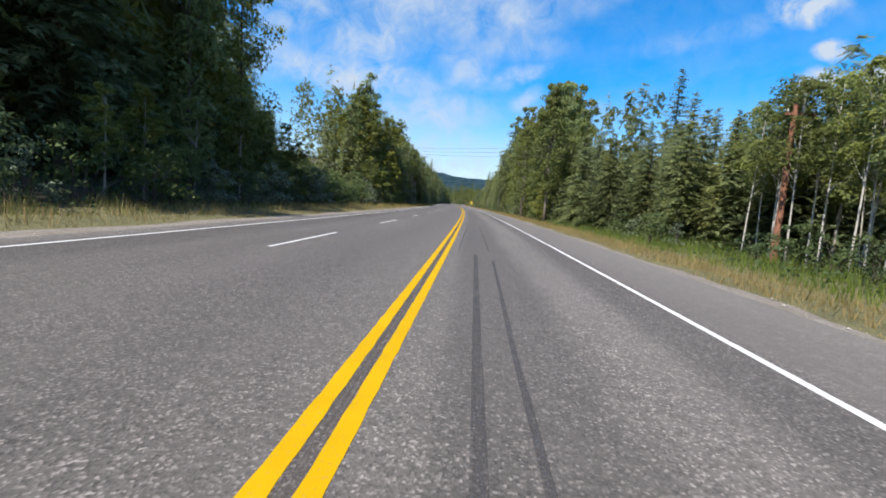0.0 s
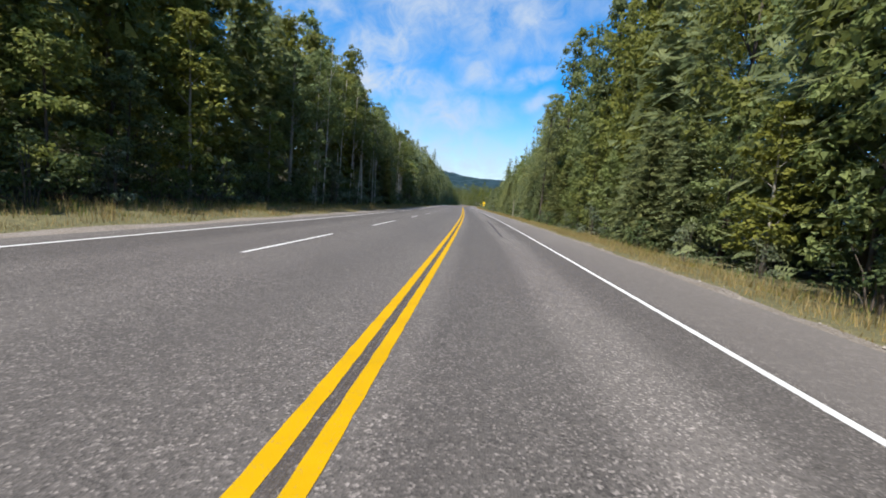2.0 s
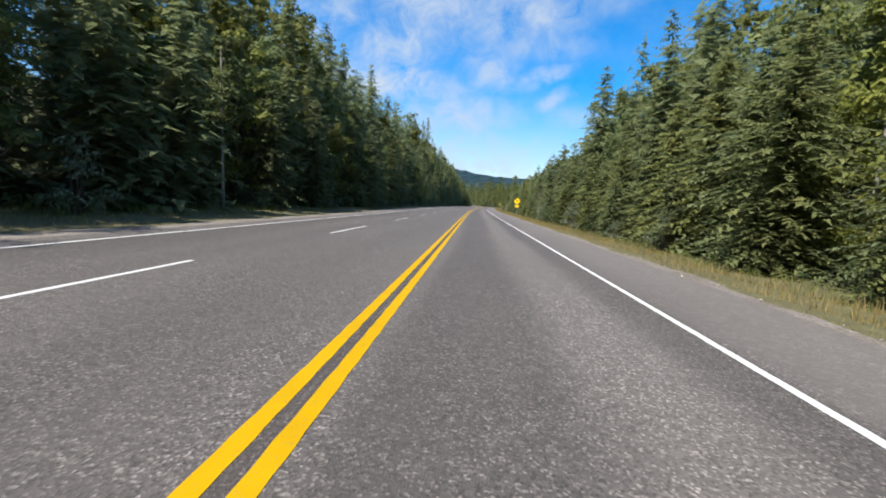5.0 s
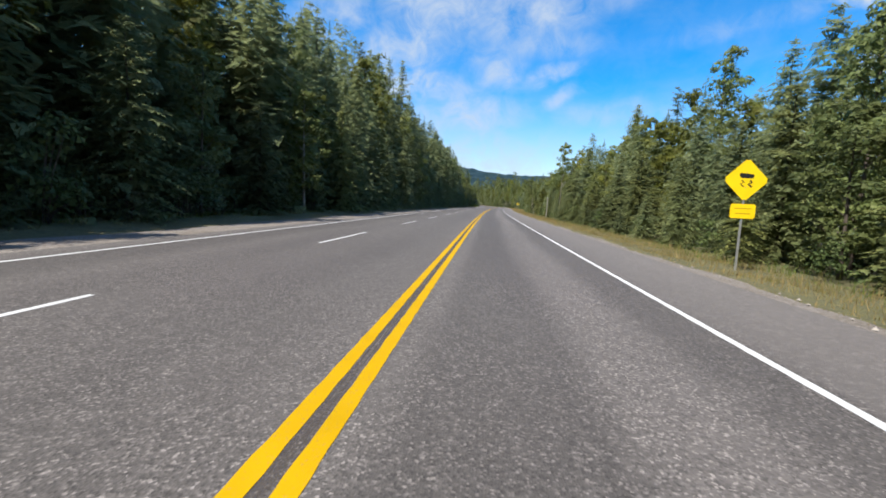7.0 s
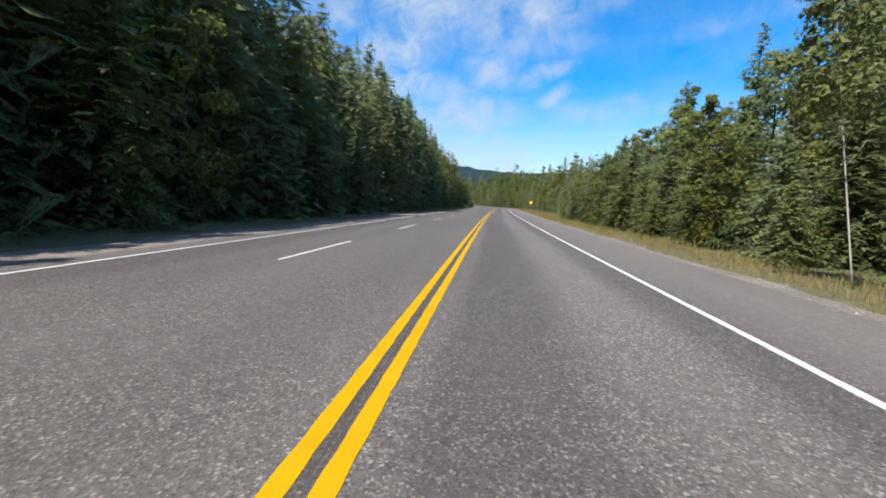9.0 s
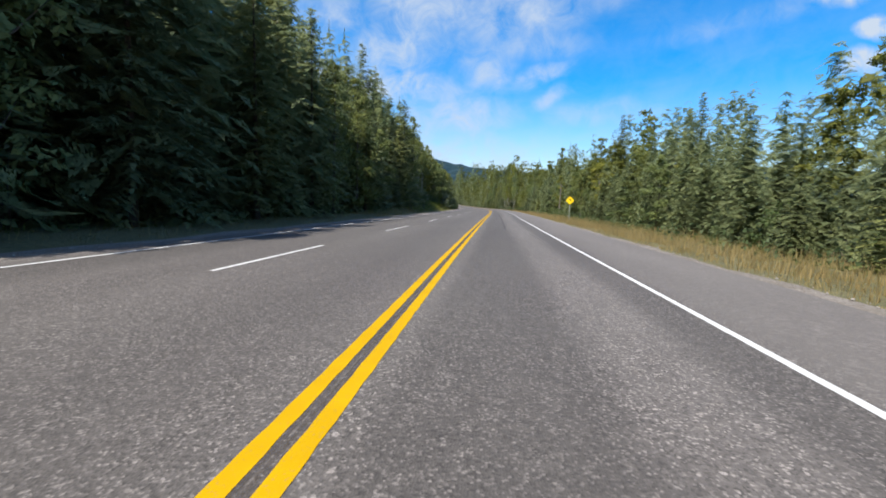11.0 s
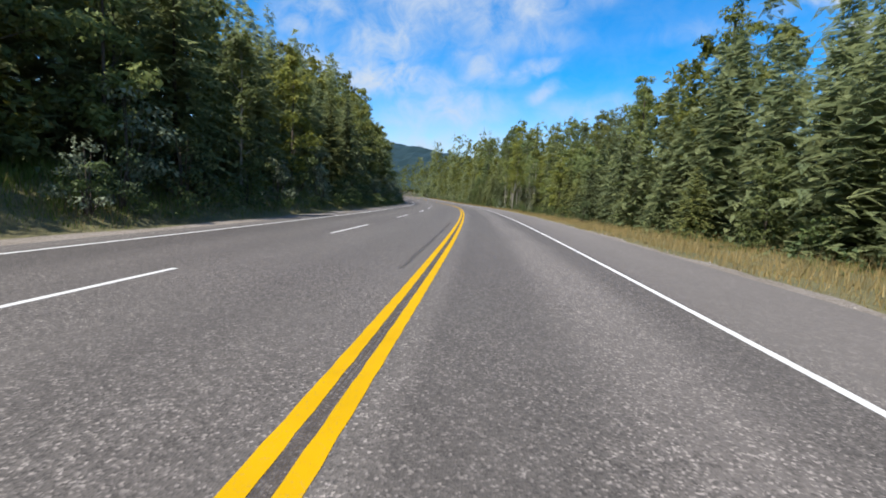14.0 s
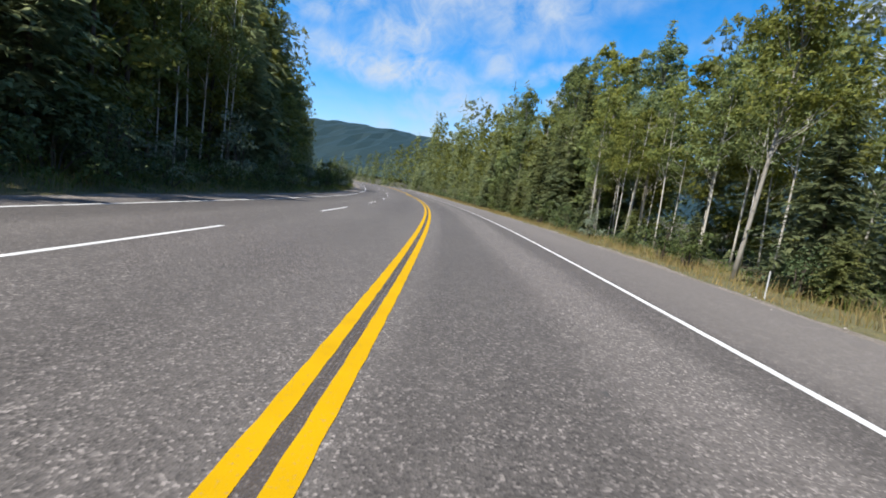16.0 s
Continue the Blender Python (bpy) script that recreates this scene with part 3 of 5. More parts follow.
def trunk_mesh(rng, h, r0, top, lean=0.02, limbs=(), sides=7):
    n_ = 7
    pts, rad = [], []
    bx, by = rng.uniform(-lean, lean), rng.uniform(-lean, lean)
    for i in range(n_ + 1):
        f = i / n_
        pts.append((bx * h * f + rng.uniform(-1, 1) * 0.02 * h * lean * 10 * f * (1 - f), by * h * f, -0.25 + (h * top + 0.25) * f))
        rad.append(r0 * (1.25 if i == 0 else 1 - 0.8 * f))
    pieces = [tube(pts, rad, sides)]
    for cx, cy, cz, cr in limbs:
        z0 = max(cz - 0.12 * h, 0.15 * h)
        f = min(z0 / (h * top), 1)
        base = Vector((bx * h * f, by * h * f, z0))
        tip = Vector((cx, cy, cz))
        mid = base.lerp(tip, 0.5) + Vector((0, 0, -0.05 * h * 0.2))
        pieces.append(tube([base, mid, tip], [r0 * 0.3, r0 * 0.2, r0 * 0.06], 4, False))
    return grown_together(pieces)


def spray_uv(count):
    """Each three-cornered spray gets a stretch of its own: across its foot, then along to its tip."""
    shift = np.random.RandomState(count).uniform(0, 60, (count, 1, 2))
    return (np.array([(0.0, 0.0), (1.0, 0.0), (0.5, 1.0)])[None] + shift).reshape(-1, 2)


def tree_thing(name, label, category, group, crown, crown_mat, trunk, trunk_mat):
    root = new(name)
    part("trunk", mesh("trunk", trunk[0], trunk[1], trunk_mat, smooth=True), root)
    part("crown", mesh("crown", crown[0], crown[1], crown_mat, spray_uv(len(crown[1]))), root)
    tagged(root, label, category, group)
    return root


def make_spruce(seed, low, width, whorls, gap=0.0, spray=1.0):
    rng = random.Random(seed)
    crown = spruce_crown(rng, 10.0, width, whorls, low, 1.0, gap, spray)
    return crown, trunk_mesh(rng, 10.0, 0.105, 0.90, 0.01)


def make_broad(seed, low, width, clumps, per, size):
    rng = random.Random(seed)
    crown, centres = broad_crown(rng, 10.0, width, low, clumps, per, size)
    return crown, trunk_mesh(rng, 10.0, 0.095, 0.92, 0.025, centres[::6])


# ---- the large structure ----
def make_ground():
    cols = [-150, -100, -60, -36, -28, -22, -17, -14, -12, -11, -10, -9.5, -9.0, -8.4, -7.5, 0, 5.5, 6.0, 6.5, 7.0, 7.5, 8.2, 9.0, 10, 11.5, 13, 20, 40, 80, 150]
    ss = np.arange(-60, 841, 2.5)
    grid = []
    for o in cols:
        x, y = plan(ss, np.full_like(ss, o))
        z = ground_z(ss, np.full_like(ss, o)) - (0.05 if -8.6 < o < 6.3 else 0.0)
        grid.append(np.column_stack([x, y, z]))
    first = np.column_stack([np.full_like(ss, -2600.0), np.linspace(-1500, 3200, len(ss)), np.full_like(ss, 30.0)])
    last = np.column_stack([np.full_like(ss, 2600.0), np.linspace(-1500, 3200, len(ss)), np.full_like(ss, -2.0)])
    grid = np.stack([first] + grid + [last], 1)
    front, back = grid[-1].copy(), grid[0].copy()
    front[:, 1], back[:, 1] = 3300, -1600
    front[1:-1, 0] = np.linspace(-2500, 2500, grid.shape[1] - 2)
    back[1:-1, 0] = np.linspace(-2500, 2500, grid.shape[1] - 2)
    grid = np.concatenate([back[None], grid, front[None]])
    m, k = grid.shape[:2]
    idx = np.arange(m * k).reshape(m, k)
    faces = np.stack([idx[:-1, :-1], idx[:-1, 1:], idx[1:, 1:], idx[1:, :-1]], -1).reshape(-1, 4)
    me = mesh("ground", grid.reshape(-1, 3), faces, SOIL, smooth=True)
    me.materials.append(LITTER)
    col = np.tile(np.arange(k - 1), m - 1)                   # needle litter under the trees, dry soil on the verges
    me.polygons.foreach_set("material_index", np.where((col < 8) | (col > 25), 1, 0).astype(np.int32))
    tagged(new("ground", me),
           "dry grassy soil of the verge and forest floor", "ground", kind="structure")


make_ground()


def band(name, label, s0, s1, o0, o1, z, mat, step=2.0, cols=1, kind="structure", category="road", z1=None):
    v, f, uv = strip(s0, s1, o0, o1, z, z1, step, cols)
    return tagged(new(name, mesh(name, v, f, mat, uv)), label, category, kind=kind)


band("road", "worn grey asphalt of a three-lane highway", -58, 838, -8.0, lambda q: 5.7 + 0.5 * np.clip((q - 335) / 15, 0, 1), 0.0, ASPHALT, 2.0, 4)


def ragged(o, amp, seed):
    def edge(s):
        return o + amp * (np.sin(s * 1.7 + seed) * 0.5 + np.sin(s * 0.61 + seed * 2) * 0.8 + np.sin(s * 4.3 + seed) * 0.3)
    return edge


def pullout(s):
    return -9.0 - 0.2 * np.sin(s * 0.9) - 3.0 * np.clip((s - 190) / 70, 0, 1) * np.clip((345 - s) / 40, 0, 1)


def right_edge(s):
    return ragged(6.25, 0.14, 1.0)(s) + 0.5 * np.clip((s - 335) / 15, 0, 1)


band("gravel_shoulder", "pale grey gravel strip beside the asphalt", -58, 838, lambda q: 5.65 + 0.5 * np.clip((q - 335) / 15, 0, 1), right_edge, -0.004, GRAVEL, 0.5, 2, category="shoulder", z1=-0.05)
band("gravel_shoulder", "pale grey gravel strip between asphalt and grass", -58, 838, pullout, -7.9, -0.03, GRAVEL, 0.5, 2, category="shoulder", z1=-0.004)


def strayed(q, o):
    """Where the painter strayed from the centre line, and where the pair runs closer together."""
    return (-0.045 * np.interp(q, [335, 352, 392, 412], [0, 1, 1, 0]) if abs(o) < 0.2 else 0.0) + (-0.025 * np.interp(q, [445, 460, 480, 495], [0, 1, 1, 0]) if 0 < o < 0.2 else 0.0)


def line(name, label, s0, s1, o, width, mat, step=2.0, group=""):
    """A painted stripe whose edges waver a little over the rough stones."""
    def edge(side):
        return lambda q: o + strayed(q, o) + side * width / 2 + 0.0025 * (np.sin(q * 9.1 + side * 2 + o) + np.sin(q * 15.7 - side + 3 * o))
    v, f, uv = strip(s0, s1, edge(-1), edge(1), 0.004, None, step, 1)
    return tagged(new(name, mesh(name, v, f, mat, uv)), label, "road marking", group, "structure")


for o in (-0.115, 0.115):
    line("yellow_line", "solid yellow centre line painted on asphalt", -58, 838, o, 0.125, YELLOW_PAINT, 0.13, "double centre line")
line("edge_line", "solid white edge line by the oncoming shoulder", -58, 838, -7.05, 0.105, WHITE_PAINT, 0.4)
line("edge_line", "solid white edge line along the paved shoulder", -58, 838, 3.6, 0.095, WHITE_PAINT, 0.25)
LONGER = {0: 0.0, 5: 0.8, 6: 1.3, 20: 1.5}            # a few dashes were painted long
for i in range(-5, 60):
    s0 = 9.27 + 12.131 * i
    line("lane_dash", "white lane dash painted on grey asphalt", s0 - LONGER.get(i, 0.0), s0 + 4.9, -3.81, 0.10, WHITE_PAINT, 0.2, "lane dashes")


def skid(label, rows, width, mat=SKID):
    ss, oo = [r[0] for r in rows], [r[1] for r in rows]
    v, f, uv = strip(ss[0], ss[-1], lambda s: np.interp(s, ss, oo) - width / 2, lambda s: np.interp(s, ss, oo) + width / 2, 0.002, None, 0.5, 1)
    tagged(new("skid_mark", mesh("skid_mark", v, f, mat, uv)), label, "skid mark", kind="structure")


skid("dark brown grime between the yellow lines", [(-58, 0.0), (335, 0.0), (352, -0.045), (392, -0.045), (412, 0.0), (838, 0.0)], 0.10, GRIME)
skid("dark tyre skid mark on grey asphalt", [(-6, 0.84), (4, 0.85), (11, 0.88)], 0.09)
skid("narrow dark tyre skid mark on asphalt", [(-6, 1.13), (4, 1.19), (10, 1.28)], 0.06)
skid("faint tyre skid mark close to the yellow line", [(12, 0.43), (17, 0.45), (24, 0.55)], 0.06, FAINT_SKID)
skid("thin faint tyre skid mark in the lane", [(12, 1.26), (18.4, 1.25), (24, 1.19)], 0.05, FAINT_SKID)
skid("broad dark tyre skid mark across the lane", [(80.2, 2.18), (82.3, 2.20), (86.5, 2.24), (92, 2.29), (99.5, 2.31)], 0.12, DARK_SKID)
skid("dark tyre skid mark in the lane", [(383, 1.13), (391, 1.11), (400, 1.02), (414, 0.92)], 0.09, FAINT_SKID)
skid("long dark tyre skid mark in the lane", [(366, 1.58), (376, 1.585), (384, 1.54), (390, 1.49), (392, 1.43), (414, 1.39)], 0.10, FAINT_SKID)
skid("faint dark streak beside the yellow line", [(440, -0.5), (456, -0.53)], 0.12, FAINT_SKID)


def tar_spot(s, o, size, seed):
    r = random.Random(seed)
    ring = []
    for k in range(11):
        a, q = 2 * math.pi * k / 11, size * r.uniform(0.55, 1.0)
        x, y = plan(s + 1.5 * q * math.sin(a), o + q * math.cos(a))
        ring.append((float(x), float(y), 0.002))
    tagged(new("tar_spot", mesh("tar_spot", ring, [list(range(11))], TAR)), "small dark tar spot on the asphalt", "road stain", "tar spots", "structure")


for k, (s, o, size) in enumerate(((33.0, 0.32, 0.035), (33.8, 0.24, 0.025), (255.5, 2.2, 0.06), (251.5, 2.0, 0.025), (493.5, 1.8, 0.04), (110.8, 1.6, 0.07), (397.2, 2.2, 0.16))):
    tar_spot(s, o, size, 300 + k)


# ---- the forest ----
# height of the skyline trees by distance along the road
SKY_L = np.array([(10, 27), (20, 26), (30, 24), (37, 21), (41, 9), (46, 5), (52, 4.5), (58, 6), (63, 12), (67, 15), (73, 18.2), (84, 24.9), (90, 22), (112, 22.9), (120, 21), (131, 25.6),
                  (138, 20), (149, 19.7), (167, 19.8), (176, 20.4), (186, 20.7), (199, 23.4), (209, 22.9), (232, 25), (246, 23), (255, 21.1), (265, 22.5), (281, 24.5),
                  (298, 27.6), (309, 30.8), (318, 20.6), (329, 23.8), (347, 25.8), (354, 25), (368, 23.3), (377, 22), (386, 19), (393, 16.6), (400, 19), (406, 24.2), (414, 22.5), (425, 16.5),
                  (433, 16), (445, 17.6), (459, 18), (476, 16.6), (498, 18), (510, 19.7), (535, 25), (547, 28), (564, 25), (574, 21.7), (660, 22)])
SKY_R = np.array([(-20, 9.5), (24, 9.8), (29, 10.8), (34, 9.7), (37, 10.5), (43, 10.5), (50, 11.5), (54, 14), (60, 18.5), (66, 20.5), (76, 23), (98, 24), (107, 26), (124, 27),
                  (135, 21), (144, 20), (157, 17), (172, 15), (186, 16), (202, 17), (217, 19), (228, 14), (235, 15.2), (242, 11.7), (247, 12.9), (255, 15.4), 
                  (265, 14.6), (278, 15.6), (290, 12.1), (299, 13.1), (306, 16.3), (315, 15.1), (327, 14), (350, 12.1), (387, 12.6), (401, 13.5), (414, 16), (417, 11.8),
                  (427, 14.8), (431, 12.4), (452, 17), (468, 18.5), (484, 16.5), (496, 15.5), (503, 15), (508, 16.2), (517, 17), (530, 19), (545, 20.5), (575, 22.5), (622, 24.5), (668, 19), (705, 16), (830, 14)])


def skyline_row(s, side):
    """How far from the centre line the trees of the skyline stand."""
    return 19.5 if side < 0 else (14.0 if 53 < s < 210 else 20.0)


def broad_share(s, side):
    """How much of the wood is broad-leaved at this place."""
    if side < 0:
        return float(np.interp(s, [0, 130, 185, 210, 414, 424, 462, 472, 496, 504, 560], [0.85, 0.8, 0.6, 0.12, 0.1, 0.6, 0.5, 0.3, 0.3, 0.6, 0.7]))
    return float(np.interp(s, [0, 24, 28, 52, 54, 124, 136, 210, 216, 270, 290, 330, 345, 430, 440, 470, 500, 640], [0.9, 0.9, 0.05, 0.05, 0.8, 0.7, 0.35, 0.3, 0.25, 0.3, 0.42, 0.35, 0.2, 0.25, 0.4, 0.2, 0.6, 0.6]))


# open stands of slender bare-trunked aspens: s0, s1, o0, o1, count, height
STANDS = [(8, 26, 14.8, 20.0, 30, 8.9), (505, 526, 11.2, 15.5, 20, 9.6), (98, 128, -15.5, -12.8, 16, 15.0), (136, 160, -15.0, -12.8, 10, 15.0), (512, 520, -14.0, -12.6, 6, 11.0)]


def in_stand(s, o):
    return any(s0 <= s <= s1 and o * o0 > 0 and abs(o) < max(abs(o0), abs(o1)) for s0, s1, o0, o1, _, _ in STANDS)


def cleared(s, o):
    """The strip cut through the wood under the power wires."""
    return o < -14.2 and -12.0 < s - (22 + (15 - o) * 81 / 69) < 6.0


def plant():
    rng = random.Random(11)
    out = []
    for side, sky in ((-1, SKY_L), (1, SKY_R)):
        marks = [(s, h) for s, h in sky if s < 650]
        for s, h in marks:                                   # the trees that make the skyline
            o = side * skyline_row(s, side)
            if not cleared(s, o):
                out.append([s, o, h - float(ground_z(s, o)), side, 1.0])
        if side < 0:
            rows = [(12.9, 0.7, 4.0, 0.40, 0.72), (15.5, 0.8, 3.3, 0.60, 0.95), (18.2, 1.0, 3.1, 0.68, 0.98), (22.0, 1.4, 3.2, 0.72, 0.95), (27.0, 2.0, 3.8, 0.70, 0.91), (33.0, 3.0, 4.5, 0.60, 0.84), (40.0, 3.0, 9.0, 0.55, 0.80)]
        else:
            rows = [(9.7, 0.4, 6.0, 0.18, 0.38), (10.9, 0.7, 3.5, 0.40, 0.72), (13.4, 0.8, 3.3, 0.52, 0.90), (16.3, 1.0, 3.3, 0.60, 0.92), (20.0, 1.4, 3.7, 0.64, 0.95), (25.0, 2.0, 4.8, 0.60, 0.88), (32.0, 3.0, 7.0, 0.55, 0.8), (39.0, 3.0, 6.0, 0.40, 0.65)]
        for dist, jit, gap, lo, hi in rows:
            s = -12.0 + rng.uniform(0, gap)
            while s < 830:
                o = side * (dist + rng.uniform(-jit, jit))
                if side < 0 and s < 95:
                    o -= 1.9 if dist < 14 or s > 40 else 6.0
                if side < 0 and s > 538:                     # inside the bend the wood stands back from the road
                    o -= 6.0
                if side < 0 and dist < 20:                   # a grassy bank before the wood
                    o -= float(np.interp(s, [411, 417, 438, 447], [0, 3.2, 3.2, 0]))
                if side > 0:                                 # the verge is wider at the start and past the second sign
                    o += float(np.interp(s, [30, 34, 38, 42, 335, 365, 450, 470, 490, 505], [5.5, 4.5, 2.5, 0.5, 0.0, 3.6, 3.4, 2.6, 1.5, 0.3]))
                env = float(np.interp(s, sky[:, 0], sky[:, 1]))
                top = 1.3 + (env - 1.3) * abs(o) / skyline_row(s, side)
                tall = side < 0 and dist < 20 and (dist > 14 and s < 44 or 345 < s < 512)      # here the tallest trees stand right at the verge
                h = min(31.0, top * rng.uniform(0.85 if tall else lo, 1.02 if tall else hi) - float(ground_z(s, o)))
                if cleared(s, o) or (side > 0 and 422 < s < 441 and o < 15.3):      # under the wires, and before the lone pole
                    h = 0
                if side < 0 and dist > 20 and 46 < s < 100:
                    h *= 0.72
                if side < 0 and dist < 14 and 40 < s < 62:
                    h = rng.uniform(2.2, 4.0)
                if side > 0 and 46 < s < 95 and o > 16:
                    h = min(h, 12.5 * rng.uniform(0.8, 1.0))
                if side > 0 and 53 < s < 125 and o < 12:
                    h *= 0.6
                if side > 0 and 114 < s < 134 and o > 10.5:     # an open place with thin pines
                    h *= 0.6
                if side > 0 and dist < 10 and s < 130:
                    h = 0
                if side < 0 and dist < 14 and s < 46:
                    h *= 0.55
                if side < 0 and s < 9:                       # the wood begins ahead
                    h = 0
                if h > 1.5 and (dist < 10 or not in_stand(s, o)):
                    out.append([s, o, h, side, rng.random()])
                s += gap * rng.uniform(0.7, 1.35) * (1.0 if s < 620 else 2.4)
    for k in range(30):                                      # a tall wood on the near side of the cut
        o = -rng.uniform(30, 47)
        spikes.append([22 + (15 - o) * 81 / 69 - rng.uniform(12.5, 30), o, rng.uniform(16, 21), -1, 0.5])
    for k in range(26):                                      # a closed tall wood outside the bend
        s, o = 522 + 4.6 * k, rng.uniform(13.0, 22.0)
        out.append([s, o, (float(np.interp(s, SKY_R[:, 0], SKY_R[:, 1])) + 1.5) * o / 20.0 * rng.uniform(0.92, 1.08), 1, 1.0])
    for k in range(16):
        o = -rng.uniform(24, 37)
        spikes.append([rng.uniform(30, 47) + 0.5 * (-o - 24), o, rng.uniform(20, 25), -1, 0.5])
    for k in range(66):                                      # tall spruces up the slope beyond the poles
        s = 74 + 1.15 * k
        spikes.append([s, -58 - rng.uniform(0, 12), rng.uniform(11, 16) + 7 * max(0, min(1, (102 - s) / 10)), -1, 0.5])
        spikes.append([s - 4, -72 - rng.uniform(0, 14), rng.uniform(11, 16) + 6 * max(0, min(1, (102 - s) / 10)), -1, 0.5])
    for k in range(34):                                      # a closed wood behind the green bank
        s = 24 + 1.3 * k
        o = 17.5 + rng.uniform(0, 7)
        spikes.append([s, o, (10.0 + 0.03 * (s - 24)) * o / 20.0 * rng.uniform(0.75, 1.0), 1, 0.5])
    for k in range(16):                                      # and up the slope across the road
        spikes.append([18 + 1.6 * k, -rng.uniform(20, 30), rng.uniform(14, 18), -1, 0.5])
    for k in range(24):                                      # and behind the aspens
        s = 10 + 1.5 * k
        o = rng.uniform(21.5, 29)
        spikes.append([s, o, 11.0 * o / 24.0 * rng.uniform(0.7, 1.0), 1, 0.5])
    for s, o, h in ((61.8, 23.2, 20), (70, 31.7, 25), (62.3, 30.4, 19.5), (30, 24.3, 14.5), (58, 25, 14.5), (50, 24, 12.5), (46, 21, 11.5), (43, 20, 11.0), (33, 22, 11.3),
                    (44.3, 11.6, 9.5), (40.5, 13.2, 8.6), (48.5, 13.0, 10.2), (36.5, 15.0, 8.2), (29, 17.0, 8.6), (31.5, 15.4, 9.0), (27.5, 20.0, 10.0), (33.5, 17.4, 10.0), (29, 20.5, 11.5), (51.5, 15.0, 11.5), (276, 19.2, 15.3), (322, 17.7, 13.3), (429.8, 25.5, 20), (410, 26.4, 17),
                    (548, 28, 24.5), (549.5, 25, 22)):
        spikes.append([s, o, h, 1, 1.0])
    own = random.Random(77)
    for k in range(22):                                      # pointed spruces over the leafy wood before the bend
        s, o = 424 + 4.0 * k + own.uniform(-1, 1), -own.uniform(20.5, 25)
        top = (float(np.interp(s, SKY_L[:, 0], SKY_L[:, 1])) + own.uniform(-0.5, 2.0)) * -o / 19.5
        spikes.append([s, o, top - float(ground_z(s, o)), -1, 0.5])
    return out, rng


spikes = []                                                  # spruces that stand above the rest behind the pole
TREES, rng = plant()
SPRUCE_MAKES = [make_spruce(1, 0.04, 2.3, 36, 0.0, 0.8), make_spruce(2, 0.06, 1.8, 38, 0.0, 0.8), make_spruce(3, 0.03, 2.7, 32, 0.0, 0.8), make_spruce(4, 0.20, 1.9, 30, 0.10, 0.8),
                make_spruce(14, 0.03, 2.2, 43, 0.02, 0.62), make_spruce(15, 0.08, 1.9, 44, 0.05, 0.62)]
BROAD_MAKES = [make_broad(5, 0.12, 1.75, 66, 52, 0.134), make_broad(6, 0.06, 2.1, 70, 50, 0.142), make_broad(7, 0.26, 1.6, 60, 56, 0.12), make_broad(8, 0.42, 1.5, 52, 56, 0.11),
               make_broad(9, 0.10, 1.75, 96, 44, 0.103), make_broad(10, 0.34, 1.55, 84, 44, 0.096)]
spruces = list(spikes)
broads = [[s, o, h, 1, 1.0] for s, o, h in ((58, 12.2, 18.3), (62, 13.2, 19.5), (66, 12.6, 20.3), (70, 15, 21), (73, 12.8, 22.3))]     # the tall thick group past the spruces
for t_ in TREES:
    s, o, h, side, r = t_
    share = broad_share(s, side) * (0.35 if side > 0 and s > 125 and o < 13.5 else 1.0)
    (broads if rng.random() < share else spruces).append(t_)


def near(t_):
    s, o, h, side, r = t_
    return (-7 if r == 1.0 and s < 600 else 0) + (abs(o) if o < 24 or not 57 < s < 72 else 12) + (25 if s > 560 else 0) + (60 if s > 640 else 0) + (8 if s < -2 else 0)


def placed(s, o, h, turn, widen=1.0):
    k = h / 10.0
    w = k ** 0.75 * widen
    return Matrix.Translation(spot(s, o)) @ Matrix.Rotation(turn, 4, "Z") @ Matrix.Diagonal((w, w, k, 1))


def kind_at(s, o, h, side, name):
    """Which build of tree: bare lower trunks only where the wood shows them."""
    if name == "aspen_tree":
        stand = (side > 0 and (s < 30 or s > 495)) or (side < 0 and (88 < s < 180 or s < 25))
        if h > 12.5:
            return 5 if stand else 4
        return rng.choice((2, 3, 3, 0)) if stand and abs(o) > 11.5 else rng.choice((0, 1, 1))
    if h > 11:
        return rng.choice((4, 5))
    return rng.choice((0, 2, 2)) if abs(o) < 13 else rng.choice((0, 1, 1, 2, 3))


